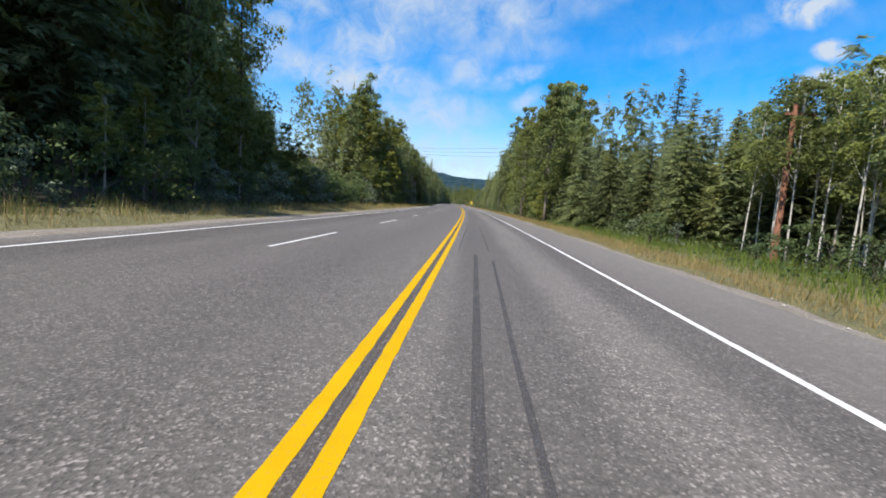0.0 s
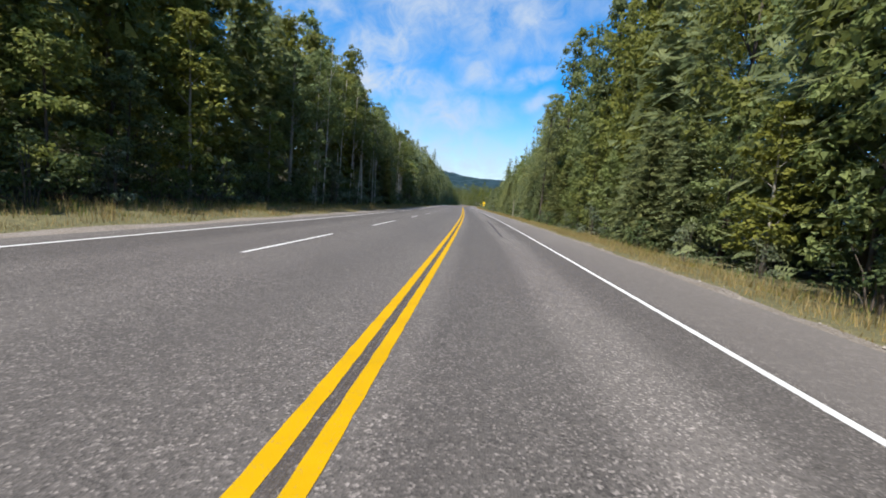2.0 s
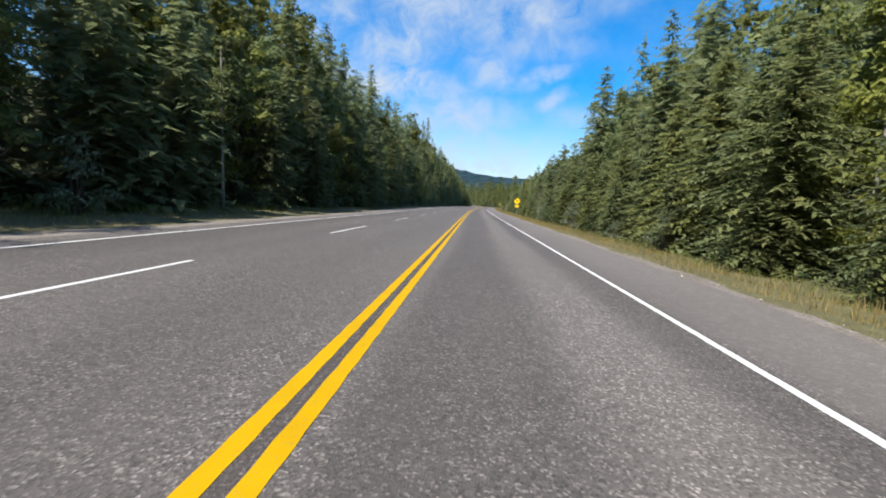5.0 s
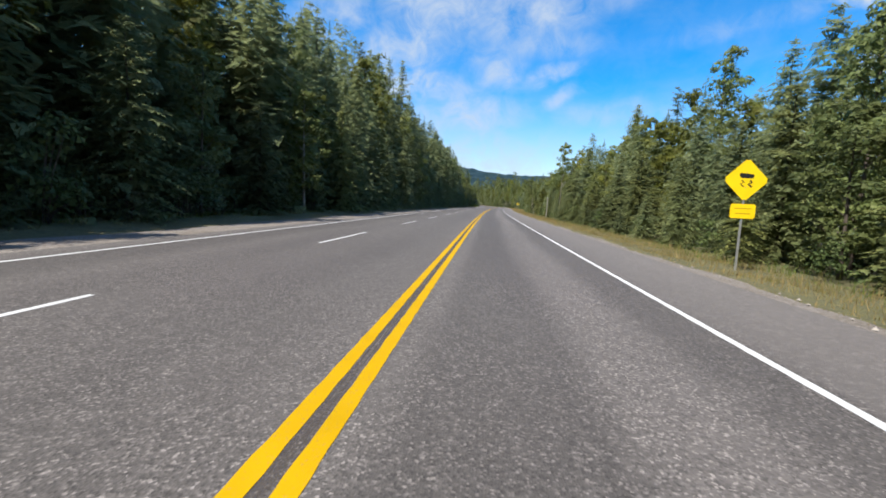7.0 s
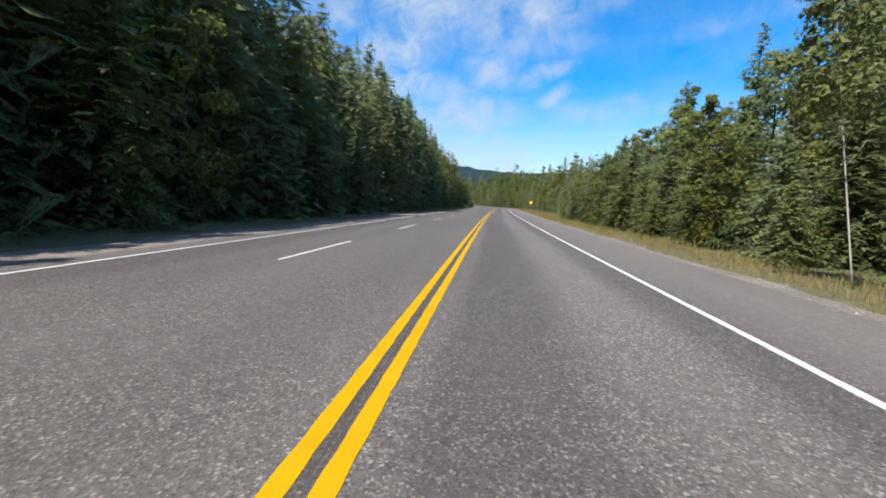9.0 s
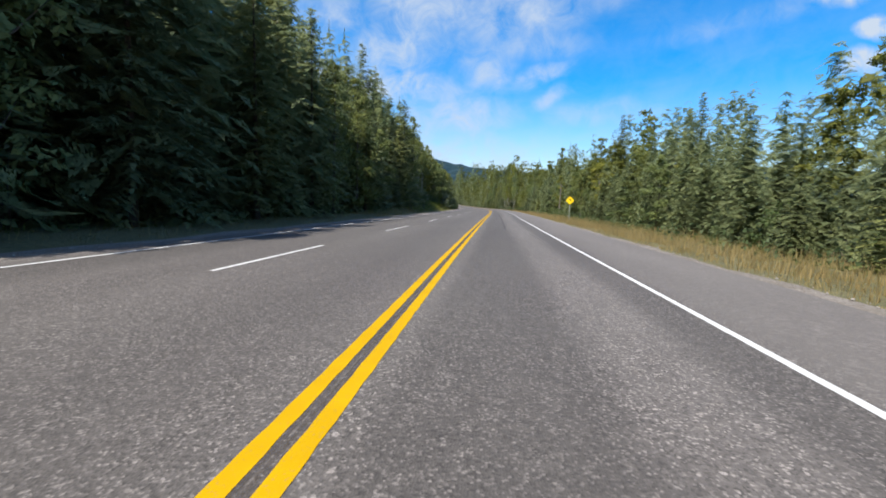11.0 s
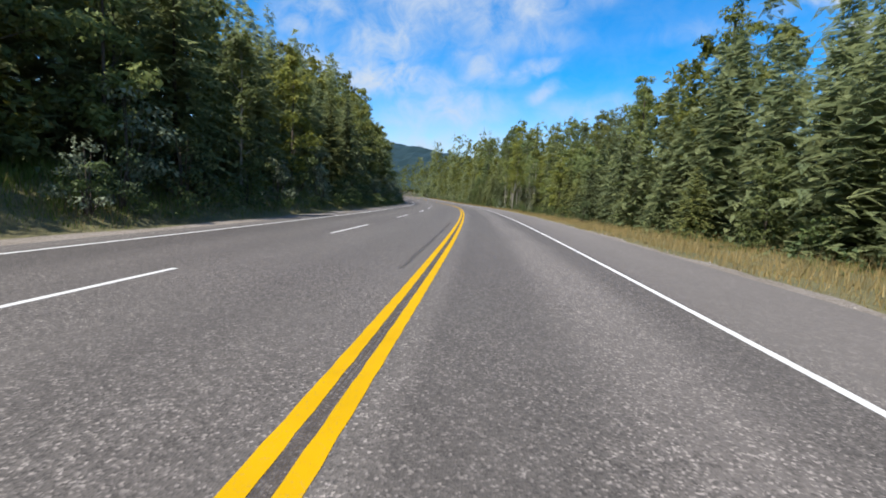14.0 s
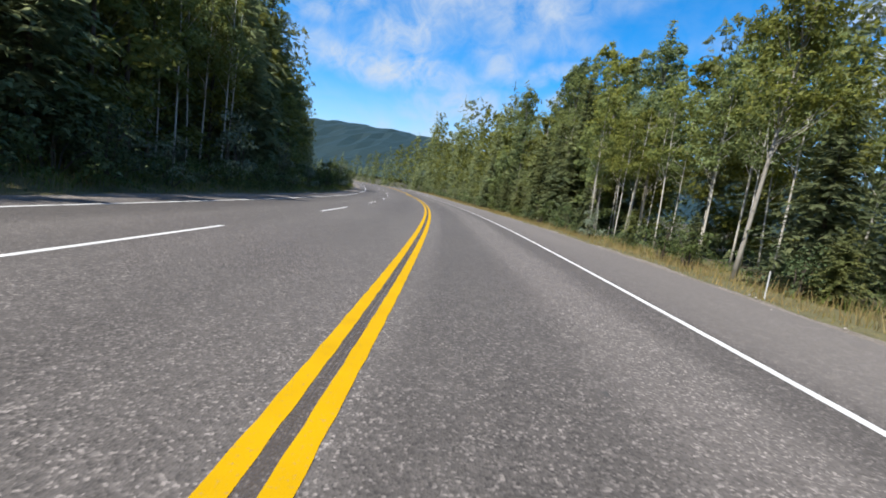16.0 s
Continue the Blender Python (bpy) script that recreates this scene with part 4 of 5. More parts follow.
def grow(list_, makes, name, category, labels, crown_mat, deep_mat, bark_of, limit, back_name, back_label):
    list_.sort(key=near)
    masters = {}
    for i, (s, o, h, side, r) in enumerate(list_[:limit]):
        v = kind_at(s, o, h, side, name)
        m = placed(s, o, h, rng.uniform(0, 6.28), rng.uniform(0.9, 1.15))
        if v not in masters:
            crown, trunk = makes[v]
            masters[v] = tree_thing(name, labels[v], category, "roadside " + name + "s", crown, crown_mat, trunk, bark_of[v])
            masters[v].matrix_basis = m
        else:
            sc = masters[v].scale
            copy_thing(masters[v], m @ Matrix.Diagonal((1 / sc[0], 1 / sc[1], 1 / sc[2], 1)))
    rest = list_[limit:]
    pts, fcs, off = [], [], 0
    thin = {}
    for step in (5, 9, 18):
        thin[step] = []
        for crown, trunk in makes:
            v, f = np.array(crown[0]), np.array(crown[1])[::step]
            vv = v[f.ravel()].reshape(-1, 3, 3)
            mid = vv.mean(1, keepdims=True)
            thin[step].append(mid + (vv - mid) * min(step ** 0.5, 2.4) * 0.94)
    for s, o, h, side, r in rest:
        vv = thin[5 if abs(o) < 21 and s < 560 else (9 if abs(o) < 27 and s < 560 or o < -55 else 18)][rng.randrange(len(makes))]
        m = np.array(placed(s, o, h, rng.uniform(0, 6.28), 1.1))
        q = vv.reshape(-1, 3) @ m[:3, :3].T + m[:3, 3]
        pts.append(q)
        fcs.append(np.arange(off, off + len(q)).reshape(-1, vv.shape[1]))
        off += len(q)
    if pts:
        tagged(new(back_name, mesh(back_name, np.concatenate(pts), np.concatenate(fcs), deep_mat, spray_uv(off // 3))), back_label, "forest", kind="stuff")


grow(spruces, SPRUCE_MAKES, "spruce_tree", "tree",
     ["dense green spruce tree beside the highway", "narrow dark green spruce tree in the wood", "broad spruce tree with boughs down to the grass", "thin spruce tree with a bare lower trunk",
      "tall dark green spruce tree in the wood", "tall narrow spruce tree with open boughs"],
     NEEDLES, DEEP_NEEDLES, [DARK_BARK] * 6, 245, "spruce_woods", "dark green spruces deeper in the wood")
grow(broads, BROAD_MAKES, "aspen_tree", "tree",
     ["leafy green aspen tree at the edge of the wood", "full green poplar tree leafy nearly to the ground", "slender aspen tree with a pale trunk", "tall aspen tree with a bare pale lower trunk",
      "tall full poplar tree at the edge of the wood", "tall poplar with a bare pale lower trunk"],
     LEAVES, DEEP_LEAVES, [PALE_BARK, DARK_BARK, PALE_BARK, PALE_BARK, DARK_BARK, PALE_BARK], 215, "aspen_woods", "green broad-leaved trees deeper in the wood")


# ---- far hills ----
def make_hills():
    rng2 = random.Random(5)
    xs = np.linspace(-1500, 1500, 240)
    ys = np.linspace(900, 2200, 50)
    X, Y = np.meshgrid(xs, ys)
    ridge = np.interp(X, [-1500, -900, -500, -330, -200, -130, -60, 60, 300, 700, 1500], [140, 132, 116, 104, 96, 90, 82, 80, 88, 96, 105])
    up = np.interp(Y, [900, 1000, 1200, 1400, 2200], [-3, 25, 92, 100, 105]) / 100
    Z = ridge * up + 7 * np.sin(X * 0.011 + 1) * np.sin(Y * 0.009) + np.array([[rng2.uniform(-3.0, 3.0) for _ in xs] for _ in ys])
    idx = np.arange(X.size).reshape(X.shape)
    faces = np.stack([idx[:-1, :-1], idx[:-1, 1:], idx[1:, 1:], idx[1:, :-1]], -1).reshape(-1, 4)
    tagged(new("backdrop_hills", mesh("backdrop_hills", np.column_stack([X.ravel(), Y.ravel(), Z.ravel()]), faces, HAZED_WOODS)),
           "forested hills closing the valley, coloured blue-green for haze", "hill", kind="structure")


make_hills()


# ---- verges ----
def strew(name, label, bands, mat, seed, category="grass"):
    """Blades of grass: bands of (s0, s1, o_near, o_far, blades per metre, height)."""
    r = np.random.RandomState(seed)
    P = []
    for s0, s1, oa, ob, per, ht in bands:
        m = int((s1 - s0) * per * 1.1)
        ss = r.uniform(s0, s1, m)
        near_ = oa(ss) if callable(oa) else np.full(m, oa)
        oo = near_ + (ob - near_) * r.rand(m) ** 0.9
        tuft = 0.55 + 0.45 * np.sin(ss * 1.3 + oo * 2.7) * np.sin(ss * 0.41 - oo * 1.9) + 0.25 * np.sin(ss * 3.7 + oo)
        x, y = plan(ss, oo)
        z = ground_z(ss, oo) - 0.02
        edge = np.clip(np.abs(oo - near_) / 0.8, 0.25, 1.0)
        h = ht * r.uniform(0.45, 1.2, m) * np.clip(tuft, 0.3, 1.2) * edge
        a = r.uniform(0, 6.28, m)
        wd = r.uniform(0.005, 0.012, m) * (0.6 + ht)
        lx, ly = r.normal(0, 0.22, m) * h, r.normal(0, 0.22, m) * h
        c, q = np.cos(a) * wd, np.sin(a) * wd
        P.append(np.stack([np.column_stack([x + c, y + q, z]), np.column_stack([x - c, y - q, z]), np.column_stack([x + lx, y + ly, z + h])], 1))
    V = np.concatenate(P).reshape(-1, 3)
    return tagged(new(name, mesh(name, V, np.arange(len(V)).reshape(-1, 3), mat)), label, category, kind="stuff")


strew("verge_grass", "dry straw-coloured grass along the gravel shoulder",
      [(-5, 95, 6.1, 9.4, 200, 0.48), (95, 215, 6.1, 9.0, 120, 0.42), (215, 340, 6.1, 9.4, 150, 0.42), (340, 480, right_edge, 13.6, 380, 0.60), (480, 600, right_edge, 10.8, 180, 0.52),
       (-5, 150, pullout, -14.2, 190, 0.62), (150, 400, pullout, -12.8, 40, 0.35), (380, 600, pullout, -14.0, 110, 0.5), (412, 446, -9.4, -15.0, 110, 0.6)], GRASS, 3)
strew("verge_turf", "short yellow-green turf on the verge",
      [(-5, 340, 6.15, 9.6, 190, 0.20), (340, 480, right_edge, 13.6, 90, 0.28), (480, 600, right_edge, 10.8, 120, 0.25), (-5, 190, pullout, -14.2, 130, 0.24), (385, 560, -9.1, -13.5, 110, 0.34)], TURF, 5)
strew("verge_weeds", "green weeds and grass at the foot of the wood",
      [(-5, 52, 8.6, 15.5, 230, 0.85), (52, 340, 7.6, 10.5, 60, 0.45), (340, 480, 11.0, 14.5, 60, 0.6), (480, 600, 8.5, 12.0, 50, 0.55),
       (-5, 190, -10.0, -14.0, 80, 0.55), (190, 400, -11.5, -14.0, 60, 0.5), (400, 600, -9.2, -14.5, 270, 0.7), (50, 72, -14, -24, 140, 0.8), (62, 92, -24, -42, 140, 0.9), (80, 112, -42, -60, 90, 1.0), (410, 448, -9.8, -15.5, 380, 0.75)], GREEN_GRASS, 4)


def undergrowth():
    """Low leafy cover on the forest floor."""
    r = np.random.RandomState(8)
    P = []
    for o0, o1, per, ht in ((-12.4, -22.0, 100, 1.2), (-22.0, -60.0, 40, 2.0), (10.5, 20.0, 90, 1.0), (20.0, 50.0, 25, 1.6)):
        m = int(640 * per)
        ss, oo = r.uniform(-15, 625, m), r.uniform(o0, o1, m)
        x, y = plan(ss, oo)
        z = ground_z(ss, oo) + ht * r.rand(m) ** 1.4 * np.clip(0.6 + 0.5 * np.sin(ss * 0.8 + oo * 0.7), 0.15, 1.1)
        size = r.uniform(0.06, 0.15, m) * (1.0 if ht < 1.5 else 3.0)
        c = np.column_stack([x, y, z])
        d = r.normal(0, 1, (m, 3))
        d /= np.linalg.norm(d, axis=1)[:, None]
        e = np.cross(d, r.normal(0, 1, (m, 3)))
        e /= np.linalg.norm(e, axis=1)[:, None]
        P.append(np.stack([c + d * size[:, None], c - d * size[:, None] * 0.5 + e * size[:, None] * 0.6, c - d * size[:, None] * 0.5 - e * size[:, None] * 0.6], 1))
    V = np.concatenate(P).reshape(-1, 3)
    tagged(new("undergrowth", mesh("undergrowth", V, np.arange(len(V)).reshape(-1, 3), BUSH_LEAVES)), "low green undergrowth on the forest floor", "undergrowth", kind="stuff")


undergrowth()


def scatter_stones():
    """Loose stones along the ragged edges of the asphalt."""
    r = np.random.RandomState(31)
    form = np.array([(1, 0, 0), (0, 1, 0), (-1, 0, 0), (0, -1, 0), (0, 0, 0.8), (0, 0, -0.5)], float)
    tri = np.array([(0, 1, 4), (1, 2, 4), (2, 3, 4), (3, 0, 4), (1, 0, 5), (2, 1, 5), (3, 2, 5), (0, 3, 5)])
    m = 5200
    ss = r.uniform(-4, 560, m)
    right = r.rand(m) < 0.62
    oo = np.where(right, right_edge(ss) - np.abs(r.normal(0, 0.28, m)), pullout(ss) * 0.55 + -7.9 * 0.45 + r.normal(0, 0.4, m))
    x, y = plan(ss, oo)
    size = 0.010 + 0.035 * r.rand(m) ** 3
    V = form[None] * size[:, None, None] * r.uniform(0.6, 1.3, (m, 6, 3)) + np.column_stack([x, y, rise(ss) - 0.018])[:, None]
    F = tri[None] + 6 * np.arange(m)[:, None, None]
    tagged(new("loose_stones", mesh("loose_stones", V.reshape(-1, 3), F.reshape(-1, 3), STONE)), "loose grey stones on the gravel shoulder", "stones", kind="stuff")


STONE = plain("grey_stone", (0.24, 0.215, 0.19), 0.9, 0, 0.4, 3.0)
scatter_stones()


# ---- bushes ----
def make_bush(seed):
    r = random.Random(seed)
    centres, stems = [], []
    for k in range(16):
        a, q = r.uniform(0, 6.28), r.uniform(0.1, 0.85)
        z = r.uniform(0.35, 1.75) * (1.1 - 0.45 * q)
        centres.append((q * math.cos(a), q * math.sin(a), z, r.uniform(0.22, 0.42)))
        if k % 2 == 0:
            stems.append(tube([(0.1 * math.cos(a), 0.1 * math.sin(a), -0.1), (q * 0.5 * math.cos(a), q * 0.5 * math.sin(a), z * 0.55), centres[-1][:3]], [0.02, 0.015, 0.006], 4, False))
    return leaf_cloud(r, centres, 42, 0.053), grown_together(stems)


BUSHES = []
for i, lab in enumerate(["rounded willow bush with grey-green leaves", "ragged green roadside bush in the grass", "low leafy bush under the trees"]):
    crown, stems = make_bush(40 + i)
    BUSHES.append((crown, stems, lab))


def put_bushes():
    r = random.Random(21)
    masters, thicket = {}, []
    spans = [(-2, 138, -13.6, 0.8, 2.0, 1.0, 2.0), (38, 62, -15.5, 1.0, 1.7, 1.5, 2.4), (138, 400, -12.6, 0.7, 5.5, 0.7, 1.4), (400, 415, -10.9, 0.8, 2.2, 0.9, 1.9), (415, 444, -14.2, 0.8, 2.0, 0.9, 1.7), (444, 600, -10.9, 0.8, 2.2, 0.9, 1.9), (444, 522, -10.0, 0.4, 1.5, 0.5, 0.9), (192, 262, -13.4, 0.8, 1.9, 1.1, 1.9),
             (0, 42, 13.2, 1.5, 2.6, 0.7, 1.2), (60, 215, 9.6, 0.6, 4.2, 0.6, 1.2), (215, 345, 10.2, 0.6, 6.5, 0.6, 1.1), (345, 470, 13.2, 0.7, 5.0, 0.6, 1.1), (470, 600, 9.6, 0.6, 3.5, 0.6, 1.2)]
    spans += [(3 + (15 + q) * 81 / 69, 34 + (15 + q) * 81 / 69, -q, 1.5, 2.4, 1.2, 2.0) for q in (16, 19.5, 23, 27, 31, 36, 41, 46)]
    for s0, s1, o, jit, gap, lo, hi in spans:
        s = s0
        while s < s1:
            v = r.randrange(3)
            k = r.uniform(lo, hi)
            m = Matrix.Translation(spot(s, o + r.uniform(-jit, jit))) @ Matrix.Rotation(r.uniform(0, 6.28), 4, "Z") @ Matrix.Diagonal((k, k, k * r.uniform(0.8, 1.2), 1))
            if o < -15 or hi < 1.15:                         # the thicket under the wires, and low scrub
                q = np.array(BUSHES[v][0][0])[np.array(BUSHES[v][0][1])[::2].ravel()].reshape(-1, 3, 3)
                q = q.mean(1, keepdims=True) + (q - q.mean(1, keepdims=True)) * 1.4
                a = np.array(m)
                thicket.append(q.reshape(-1, 3) @ a[:3, :3].T + a[:3, 3])
            elif v not in masters:
                crown, stems, lab = BUSHES[v]
                root = new("willow_bush")
                part("branching_stem", mesh("branching_stem", stems[0], stems[1], DARK_BARK), root)
                part("foliage", mesh("foliage", crown[0], crown[1], SILVER_LEAVES if v == 0 else BUSH_LEAVES), root)
                tagged(root, lab, "bush", "roadside bushes")
                root.matrix_basis = m
                masters[v] = root
            else:
                sc = masters[v].scale
                copy_thing(masters[v], m @ Matrix.Diagonal((1 / sc[0], 1 / sc[1], 1 / sc[2], 1)))
            s += gap * r.uniform(0.6, 1.4)
    crown, stems, _ = BUSHES[1]
    dying = new("willow_bush")
    part("branching_stem", mesh("branching_stem", stems[0], stems[1], DARK_BARK), dying)
    part("foliage", mesh("foliage", crown[0], crown[1], RUST_LEAVES), dying)
    dying.matrix_basis = Matrix.Translation(spot(219.0, -12.9)) @ Matrix.Diagonal((1.1, 1.1, 1.0, 1))
    tagged(dying, "dying bush with rust-brown leaves among green ones", "bush")
    V = np.concatenate(thicket)
    tagged(new("bush_thicket", mesh("bush_thicket", V, np.arange(len(V)).reshape(-1, 3), BUSH_LEAVES)), "low green scrub on the verges and the cleared slope", "bushes", kind="stuff")


put_bushes()


# ---- poles, wires, signs ----
def round_post(name, label, category, s, o, h, r0, mat, lean=(0, 0), top=0.75, group=""):
    r = random.Random(int(s * 7))
    pts = [(lean[0] * f * h + r.uniform(-1, 1) * r0 * 0.15, lean[1] * f * h, -0.3 + (h + 0.3) * f) for f in (0, 0.15, 0.4, 0.7, 0.9, 1.0)]
    v, f = tube(pts, [r0 * (1 - (1 - top) * q) for q in (0, 0.15, 0.4, 0.7, 0.9, 1.0)], 10)
    root = new(name)
    part("shaft", mesh("shaft", v, f, mat, smooth=False), root)
    root.matrix_basis = Matrix.Translation(spot(s, o)) @ Matrix.Rotation(float(heading(s)), 4, "Z")
    return tagged(root, label, category, group), pts[-1]


def insulators(root, places):
    for x, y, z in places:
        v, f = tube([(x, y, z), (x, y, z + 0.06), (x, y, z + 0.08), (x, y, z + 0.16)], [0.02, 0.05, 0.035, 0.03], 8)
        part("insulator", mesh("insulator", v, f, GALV), root, "small grey insulator")


pole, _ = round_post("utility_pole", "leaning reddish-brown wooden utility pole at the wood's edge", "utility pole", 21, 15, 7.3, 0.15, RED_WOOD, (0.005, 0.02))
v, f = box(0.25, 0.1, 6.85, 1.3, 0.10, 0.12)
part("crossarm", mesh("crossarm", v, f, RED_WOOD), pole)
insulators(pole, [(-0.3, 0.1, 6.92), (0.3, 0.1, 6.92), (0.85, 0.1, 6.92)])
hill_poles = []
for i, (s, o, top) in enumerate(((98.0, -53.0, 20.2), (101.0, -53.0, 20.5), (105.0, -52.9, 20.9), (93.0, -53.0, 21.6))):
    p, tip = round_post("utility_pole", "grey wooden utility pole standing up the slope", "utility pole", s, o, top - float(ground_z(s, o)), 0.14, POLE_WOOD, group="poles on the slope")
    insulators(p, [(0, 0, top - float(ground_z(s, o)) - 0.05)])
    hill_poles.append(spot(s, o, top - 0.1 - float(ground_z(s, o))))
for i, end in enumerate(hill_poles[:3]):
    start = spot(21, 15) + Vector((0.12 - 0.2 * i, 0.0, (6.2, 5.4, 5.8)[i]))
    pts = [start.lerp(end, k / 16) - Vector((0, 0, 4.4 * 4 * (k / 16) * (1 - k / 16))) for k in range(17)]
    v, f = tube(pts, [0.007] * 17, 5)
    tagged(new("power_wire", mesh("power_wire", v, f, WIRE)), "thin dark power wire strung over the road", "wire", "power wires")
round_post("wooden_post", "weathered grey wooden post in the verge", "post", 212.4, 9.5, 3.8, 0.085, POLE_WOOD, (0.0, 0.01))
round_post("utility_pole", "leaning weathered grey utility pole among young spruces", "utility pole", 438, 14.6, 6.6, 0.13, POLE_WOOD, (0.0, -0.15))
round_post("dead_trunk", "pale dead trunk broken off in the verge", "dead tree", 279.2, 9.0, 3.0, 0.07, PALE_BARK, (0.02, 0.0))
round_post("dead_trunk", "grey broken tree trunk at the wood's edge", "dead tree", 134.1, 8.3, 3.0, 0.06, PALE_BARK, (0.0, 0.0), 0.85)
round_post("marker_stake", "short pale marker stake in the dry grass", "stake", 428.4, 9.0, 1.15, 0.022, PALE_BARK, (0, 0), 0.9)
round_post("marker_stake", "thin white marker stake in the grass", "stake", 500.1, 7.8, 0.65, 0.018, WHITE_PAINT, (0, 0), 0.9)
round_post("marker_stake", "tilted pale stick in the verge grass", "stake", 213.0, 7.6, 0.7, 0.025, PALE_BARK, (0.7, 0.0), 0.9)


def plate(pts, y, thick, bevel=0.0):
    """A flat sheet: outline in x, z, standing at depth y."""
    bm = bmesh.new()
    face = bm.faces.new([bm.verts.new((x, y, z)) for x, z in pts])
    if bevel:
        bmesh.ops.bevel(bm, geom=bm.verts[:], offset=bevel, segments=3, affect="VERTICES")
    ret = bmesh.ops.extrude_face_region(bm, geom=bm.faces[:])
    bmesh.ops.translate(bm, vec=(0, thick, 0), verts=[g for g in ret["geom"] if isinstance(g, bmesh.types.BMVert)])
    bmesh.ops.recalc_face_normals(bm, faces=bm.faces[:])
    bm.verts.index_update()
    out = [tuple(q.co) for q in bm.verts], [[q.index for q in g.verts] for g in bm.faces]
    bm.free()
    return out


def ribbon(points, width):
    """The outline of a stroke along points in x, z."""
    left, right = [], []
    for i, (x, z) in enumerate(points):
        x0, z0 = points[max(i - 1, 0)]
        x1, z1 = points[min(i + 1, len(points) - 1)]
        d = math.hypot(x1 - x0, z1 - z0)
        nx, nz = -(z1 - z0) / d * width / 2, (x1 - x0) / d * width / 2
        left.append((x + nx, z + nz))
        right.append((x - nx, z - nz))
    return left + right[::-1]


def warning_sign(label, s, o, centre, half, symbol, tab=None):
    root = new("road_sign")
    top = centre + half * 0.7
    v, f = box(0, 0.03, (top - 0.5) / 2, 0.045, 0.04, top + 0.5)
    part("post", mesh("post", v, f, GALV), root, "grey metal sign post")
    v, f = plate([(0, centre + half), (half, centre), (0, centre - half), (-half, centre)], 0, 0.004, 0.06)
    face = part("sign_face", mesh("sign_face", v, f, SIGN_YELLOW), root, "yellow diamond sign face")
    for strokes in symbol:
        v, f = plate([(x, centre + z) for x, z in strokes], -0.003, 0.0025)
        part("symbol", mesh("symbol", v, f, SIGN_BLACK), face, "black symbol")
    for z in (centre + 0.2, centre - 0.2):
        v, f = tube([(0, -0.006, z), (0, 0.06, z)], [0.012, 0.012], 8)
        part("bolt", mesh("bolt", v, f, GALV), root)
    if tab:
        w, h, z = tab
        v, f = plate([(-w / 2, z - h / 2), (w / 2, z - h / 2), (w / 2, z + h / 2), (-w / 2, z + h / 2)], 0, 0.004, 0.03)
        t_ = part("tab_plate", mesh("tab_plate", v, f, SIGN_YELLOW), root, "yellow supplementary plate")
        for k, (bw, bz) in enumerate(((0.46, 0.075), (0.40, -0.065))):
            v, f = plate([(-bw / 2, z + bz - 0.012), (bw / 2, z + bz - 0.012), (bw / 2, z + bz + 0.012), (-bw / 2, z + bz + 0.012)], -0.003, 0.0025)
            part("lettering_bar", mesh("lettering_bar", v, f, FADED), t_)
    root.matrix_basis = Matrix.Translation(spot(s, o)) @ Matrix.Rotation(float(heading(s)), 4, "Z")
    return tagged(root, label, "road sign", "warning signs")


g0 = float(ground_z(228.5, 8.0))
wave = [(0.0, 0.0), (0.05, -0.05), (-0.02, -0.10), (0.05, -0.17)]
slip = [[(-0.13, 0.05), (0.17, 0.05), (0.20, 0.13), (0.18, 0.16), (-0.17, 0.19), (-0.19, 0.12)],
        ribbon([(-0.12 + x * 1.4, -0.01 + z * 1.05) for x, z in wave], 0.035), ribbon([(0.09 + x * 1.4, -0.01 + z * 1.05) for x, z in wave], 0.05)]
warning_sign("yellow diamond slippery-road warning sign with a plate below", 228.5, 8.0, 2.33 - g0, 0.60, slip, (0.66, 0.40, 2.33 - g0 - 0.86))
g1 = float(ground_z(391.7, 9.05))
bendy = [ribbon([(0.10, -0.20), (0.10, -0.06), (0.07, 0.02), (0.0, 0.09), (-0.10, 0.12)], 0.055), [(-0.08, 0.19), (-0.22, 0.13), (-0.09, 0.05)]]
warning_sign("yellow diamond left-curve warning sign in dry grass", 391.7, 9.05, 2.13 - g1, 0.47, bendy)


# ---- lone trees at the edge ----
def lone_tree(name, label, seed, s, o, h, low, width, clumps, leaf_mat, bark_mat, lean=(0, 0), size=0.075, r0=0.08):
    r = random.Random(seed)
    crown, centres = broad_crown(r, h, width, low, int(clumps * 1.4), 52, size * 1.12)
    trunk = trunk_mesh(r, h, r0, 0.95, 0.005, centres[::3])
    root = tree_thing(name, label, "tree", "", crown, leaf_mat, trunk, bark_mat)
    root.matrix_basis = Matrix.Translation(spot(s, o)) @ Matrix.Rotation(float(heading(s)), 4, "Z") @ Matrix.Rotation(lean[0], 4, "Y")


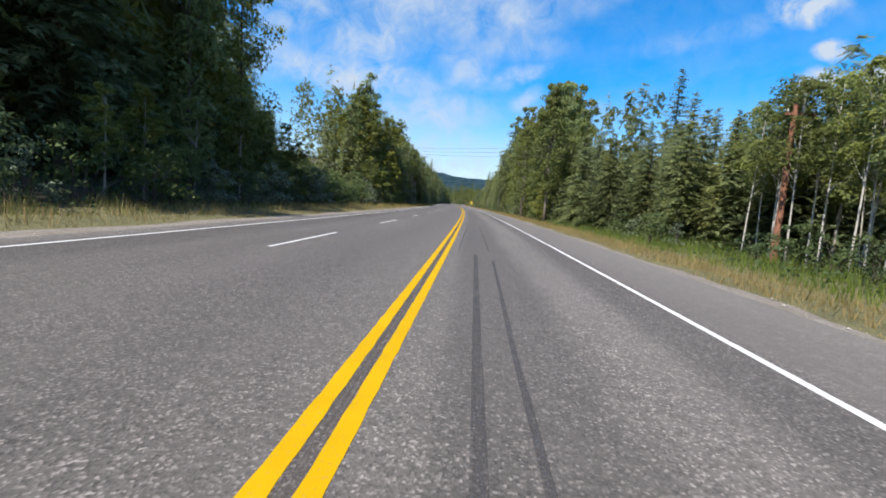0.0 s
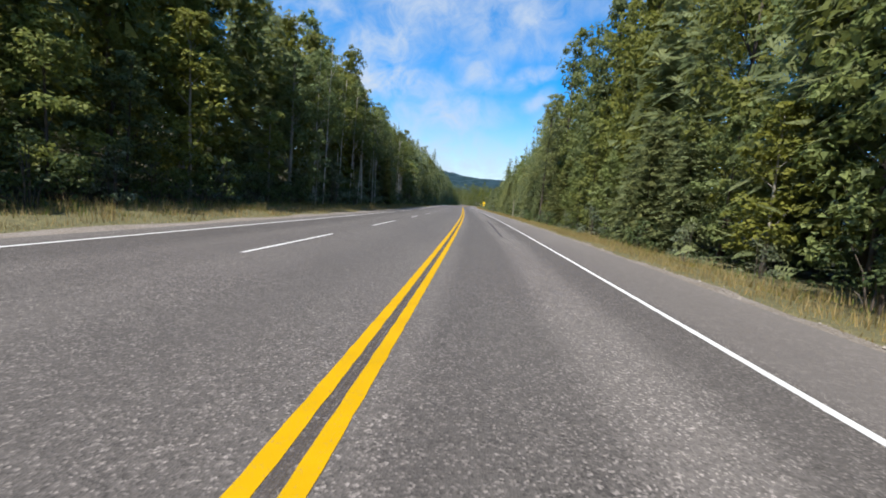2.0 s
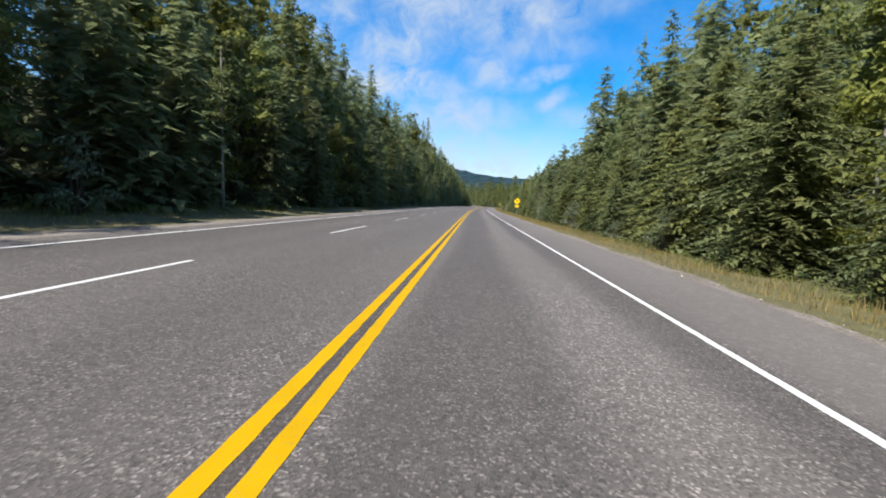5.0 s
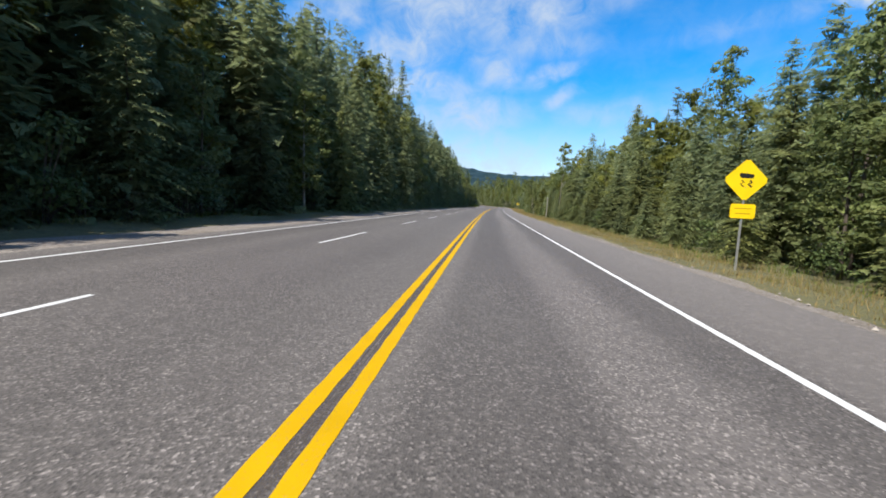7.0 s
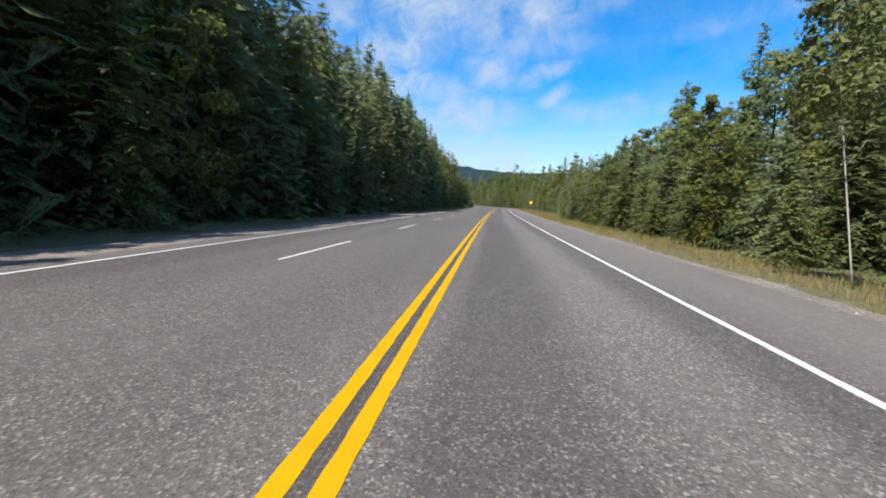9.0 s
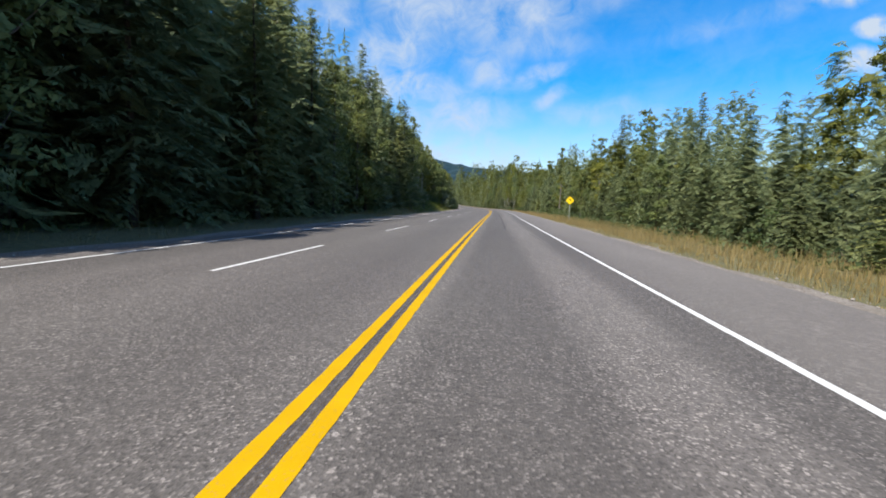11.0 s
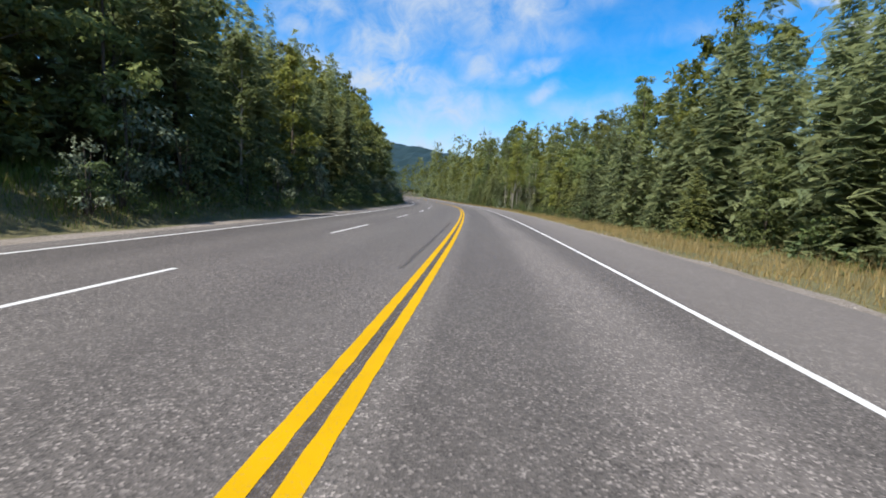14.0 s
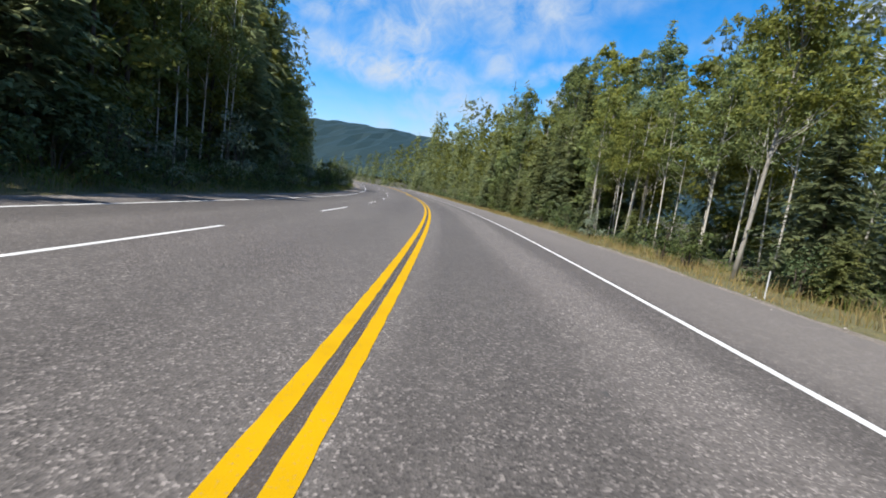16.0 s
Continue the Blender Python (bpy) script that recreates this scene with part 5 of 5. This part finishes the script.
lone_tree("birch_tree", "slender birch with a white trunk and yellowing leaves", 61, 288.7, 8.1, 6.2, 0.55, 1.3, 40, YELLOW_LEAVES, WHITE_BARK, (-0.17, 0.0), 0.06, r0=0.02)
lone_tree("aspen_tree", "tall aspen with a bare pale trunk by the curve", 62, 502.9, 9.0, 10.0, 0.45, 1.6, 70, LEAVES, PALE_BARK, (0.09, 0.0), 0.07, r0=0.07)
lone_tree("poplar_tree", "old poplar with a thick grey trunk and dead limbs", 63, 68.2, 9.0, 15.0, 0.25, 3.0, 90, LEAVES, POLE_WOOD, (0.0, 0.0), 0.12, r0=0.2)
for i, (s, o, h) in enumerate(((284, 14.5, 8.0), (291, 15.5, 9.5), (298.8, 16.8, 13.2), (296, 15.6, 11.5), (302, 17.5, 11.8), (311, 14.5, 7.0), (405, 15.0, 8.5), (412, 14.0, 7.5), (440, 15.0, 9.0))):
    lone_tree("birch_tree", "young birch with yellow-green leaves among spruces", 70 + i, s, o, h, 0.2, 1.7, 46, YELLOW_LEAVES, PALE_BARK, (0.0, 0.0), 0.09, 0.06)

for i, (s, o, h) in enumerate(((221.5, 17.0, 12.3), (225.0, 19.0, 13.2), (229.5, 20.5, 14.0), (213.5, 12.0, 8.6))):
    lone_tree("poplar_tree", "tall poplar with a thin open crown", 80 + i, s, o, h, 0.35, 1.9, 64, LEAVES, PALE_BARK, (0.0, 0.0), 0.08, 0.08)
lone_tree("aspen_tree", "slender aspen with a bare leaning trunk and open top", 95, 277.2, 10.4, 11.0, 0.5, 1.3, 46, LEAVES, PALE_BARK, (0.03, 0.0), 0.085, r0=0.05)
lone_tree("poplar_tree", "tall thick poplar with a grey trunk by the verge", 96, 53.6, 9.9, 16.8, 0.2, 2.4, 110, LEAVES, POLE_WOOD, (0.0, 0.0), 0.13, r0=0.16)
lone_tree("pine_tree", "tall pine with an open crown of dark clumps", 91, 487, 19.0, 14.0, 0.55, 2.9, 40, NEEDLES, DARK_BARK, (0.0, 0.0), 0.11, 0.14)
lone_tree("pine_tree", "tall pine with a bare dark trunk at the wood's edge", 92, 119.5, 10.2, 17.0, 0.30, 2.4, 70, NEEDLES, DARK_BARK, (0.02, 0.0), 0.11, 0.11)
lone_tree("pine_tree", "pine with an open crown and bare lower trunk", 93, 122.5, 11.5, 15.0, 0.35, 2.2, 60, NEEDLES, DARK_BARK, (0.0, 0.0), 0.11, 0.10)


def put_stands():
    r = random.Random(77)
    masters = []
    for i in range(3):
        crown, centres = broad_crown(r, 10.0, 1.6, 0.52 - 0.04 * i, 52, 44, 0.09)
        trunk = trunk_mesh(r, 10.0, 0.052, 0.95, 0.055, centres[::4])
        masters.append([crown, trunk, None])
    for s0, s1, o0, o1, count, h in STANDS + [(427, 439, -15.8, -14.9, 7, 12.5)]:      # the last few before the closed wood on the bank
        for k in range(count):
            s, o = s0 + (s1 - s0) * (k + r.random()) / count, r.uniform(o0, o1)
            m = placed(s, o, h * r.uniform(0.8, 1.05), r.uniform(0, 6.28))
            mk = masters[r.randrange(3)]
            if mk[2] is None:
                mk[2] = tree_thing("slender_aspen", "slender aspen with a bare white trunk and small crown", "tree", "stand of slender aspens", mk[0], LEAVES, mk[1], WHITE_BARK)
                mk[2].matrix_basis = m
            else:
                sc = mk[2].scale
                copy_thing(mk[2], m @ Matrix.Diagonal((1 / sc[0], 1 / sc[1], 1 / sc[2], 1)))


put_stands()
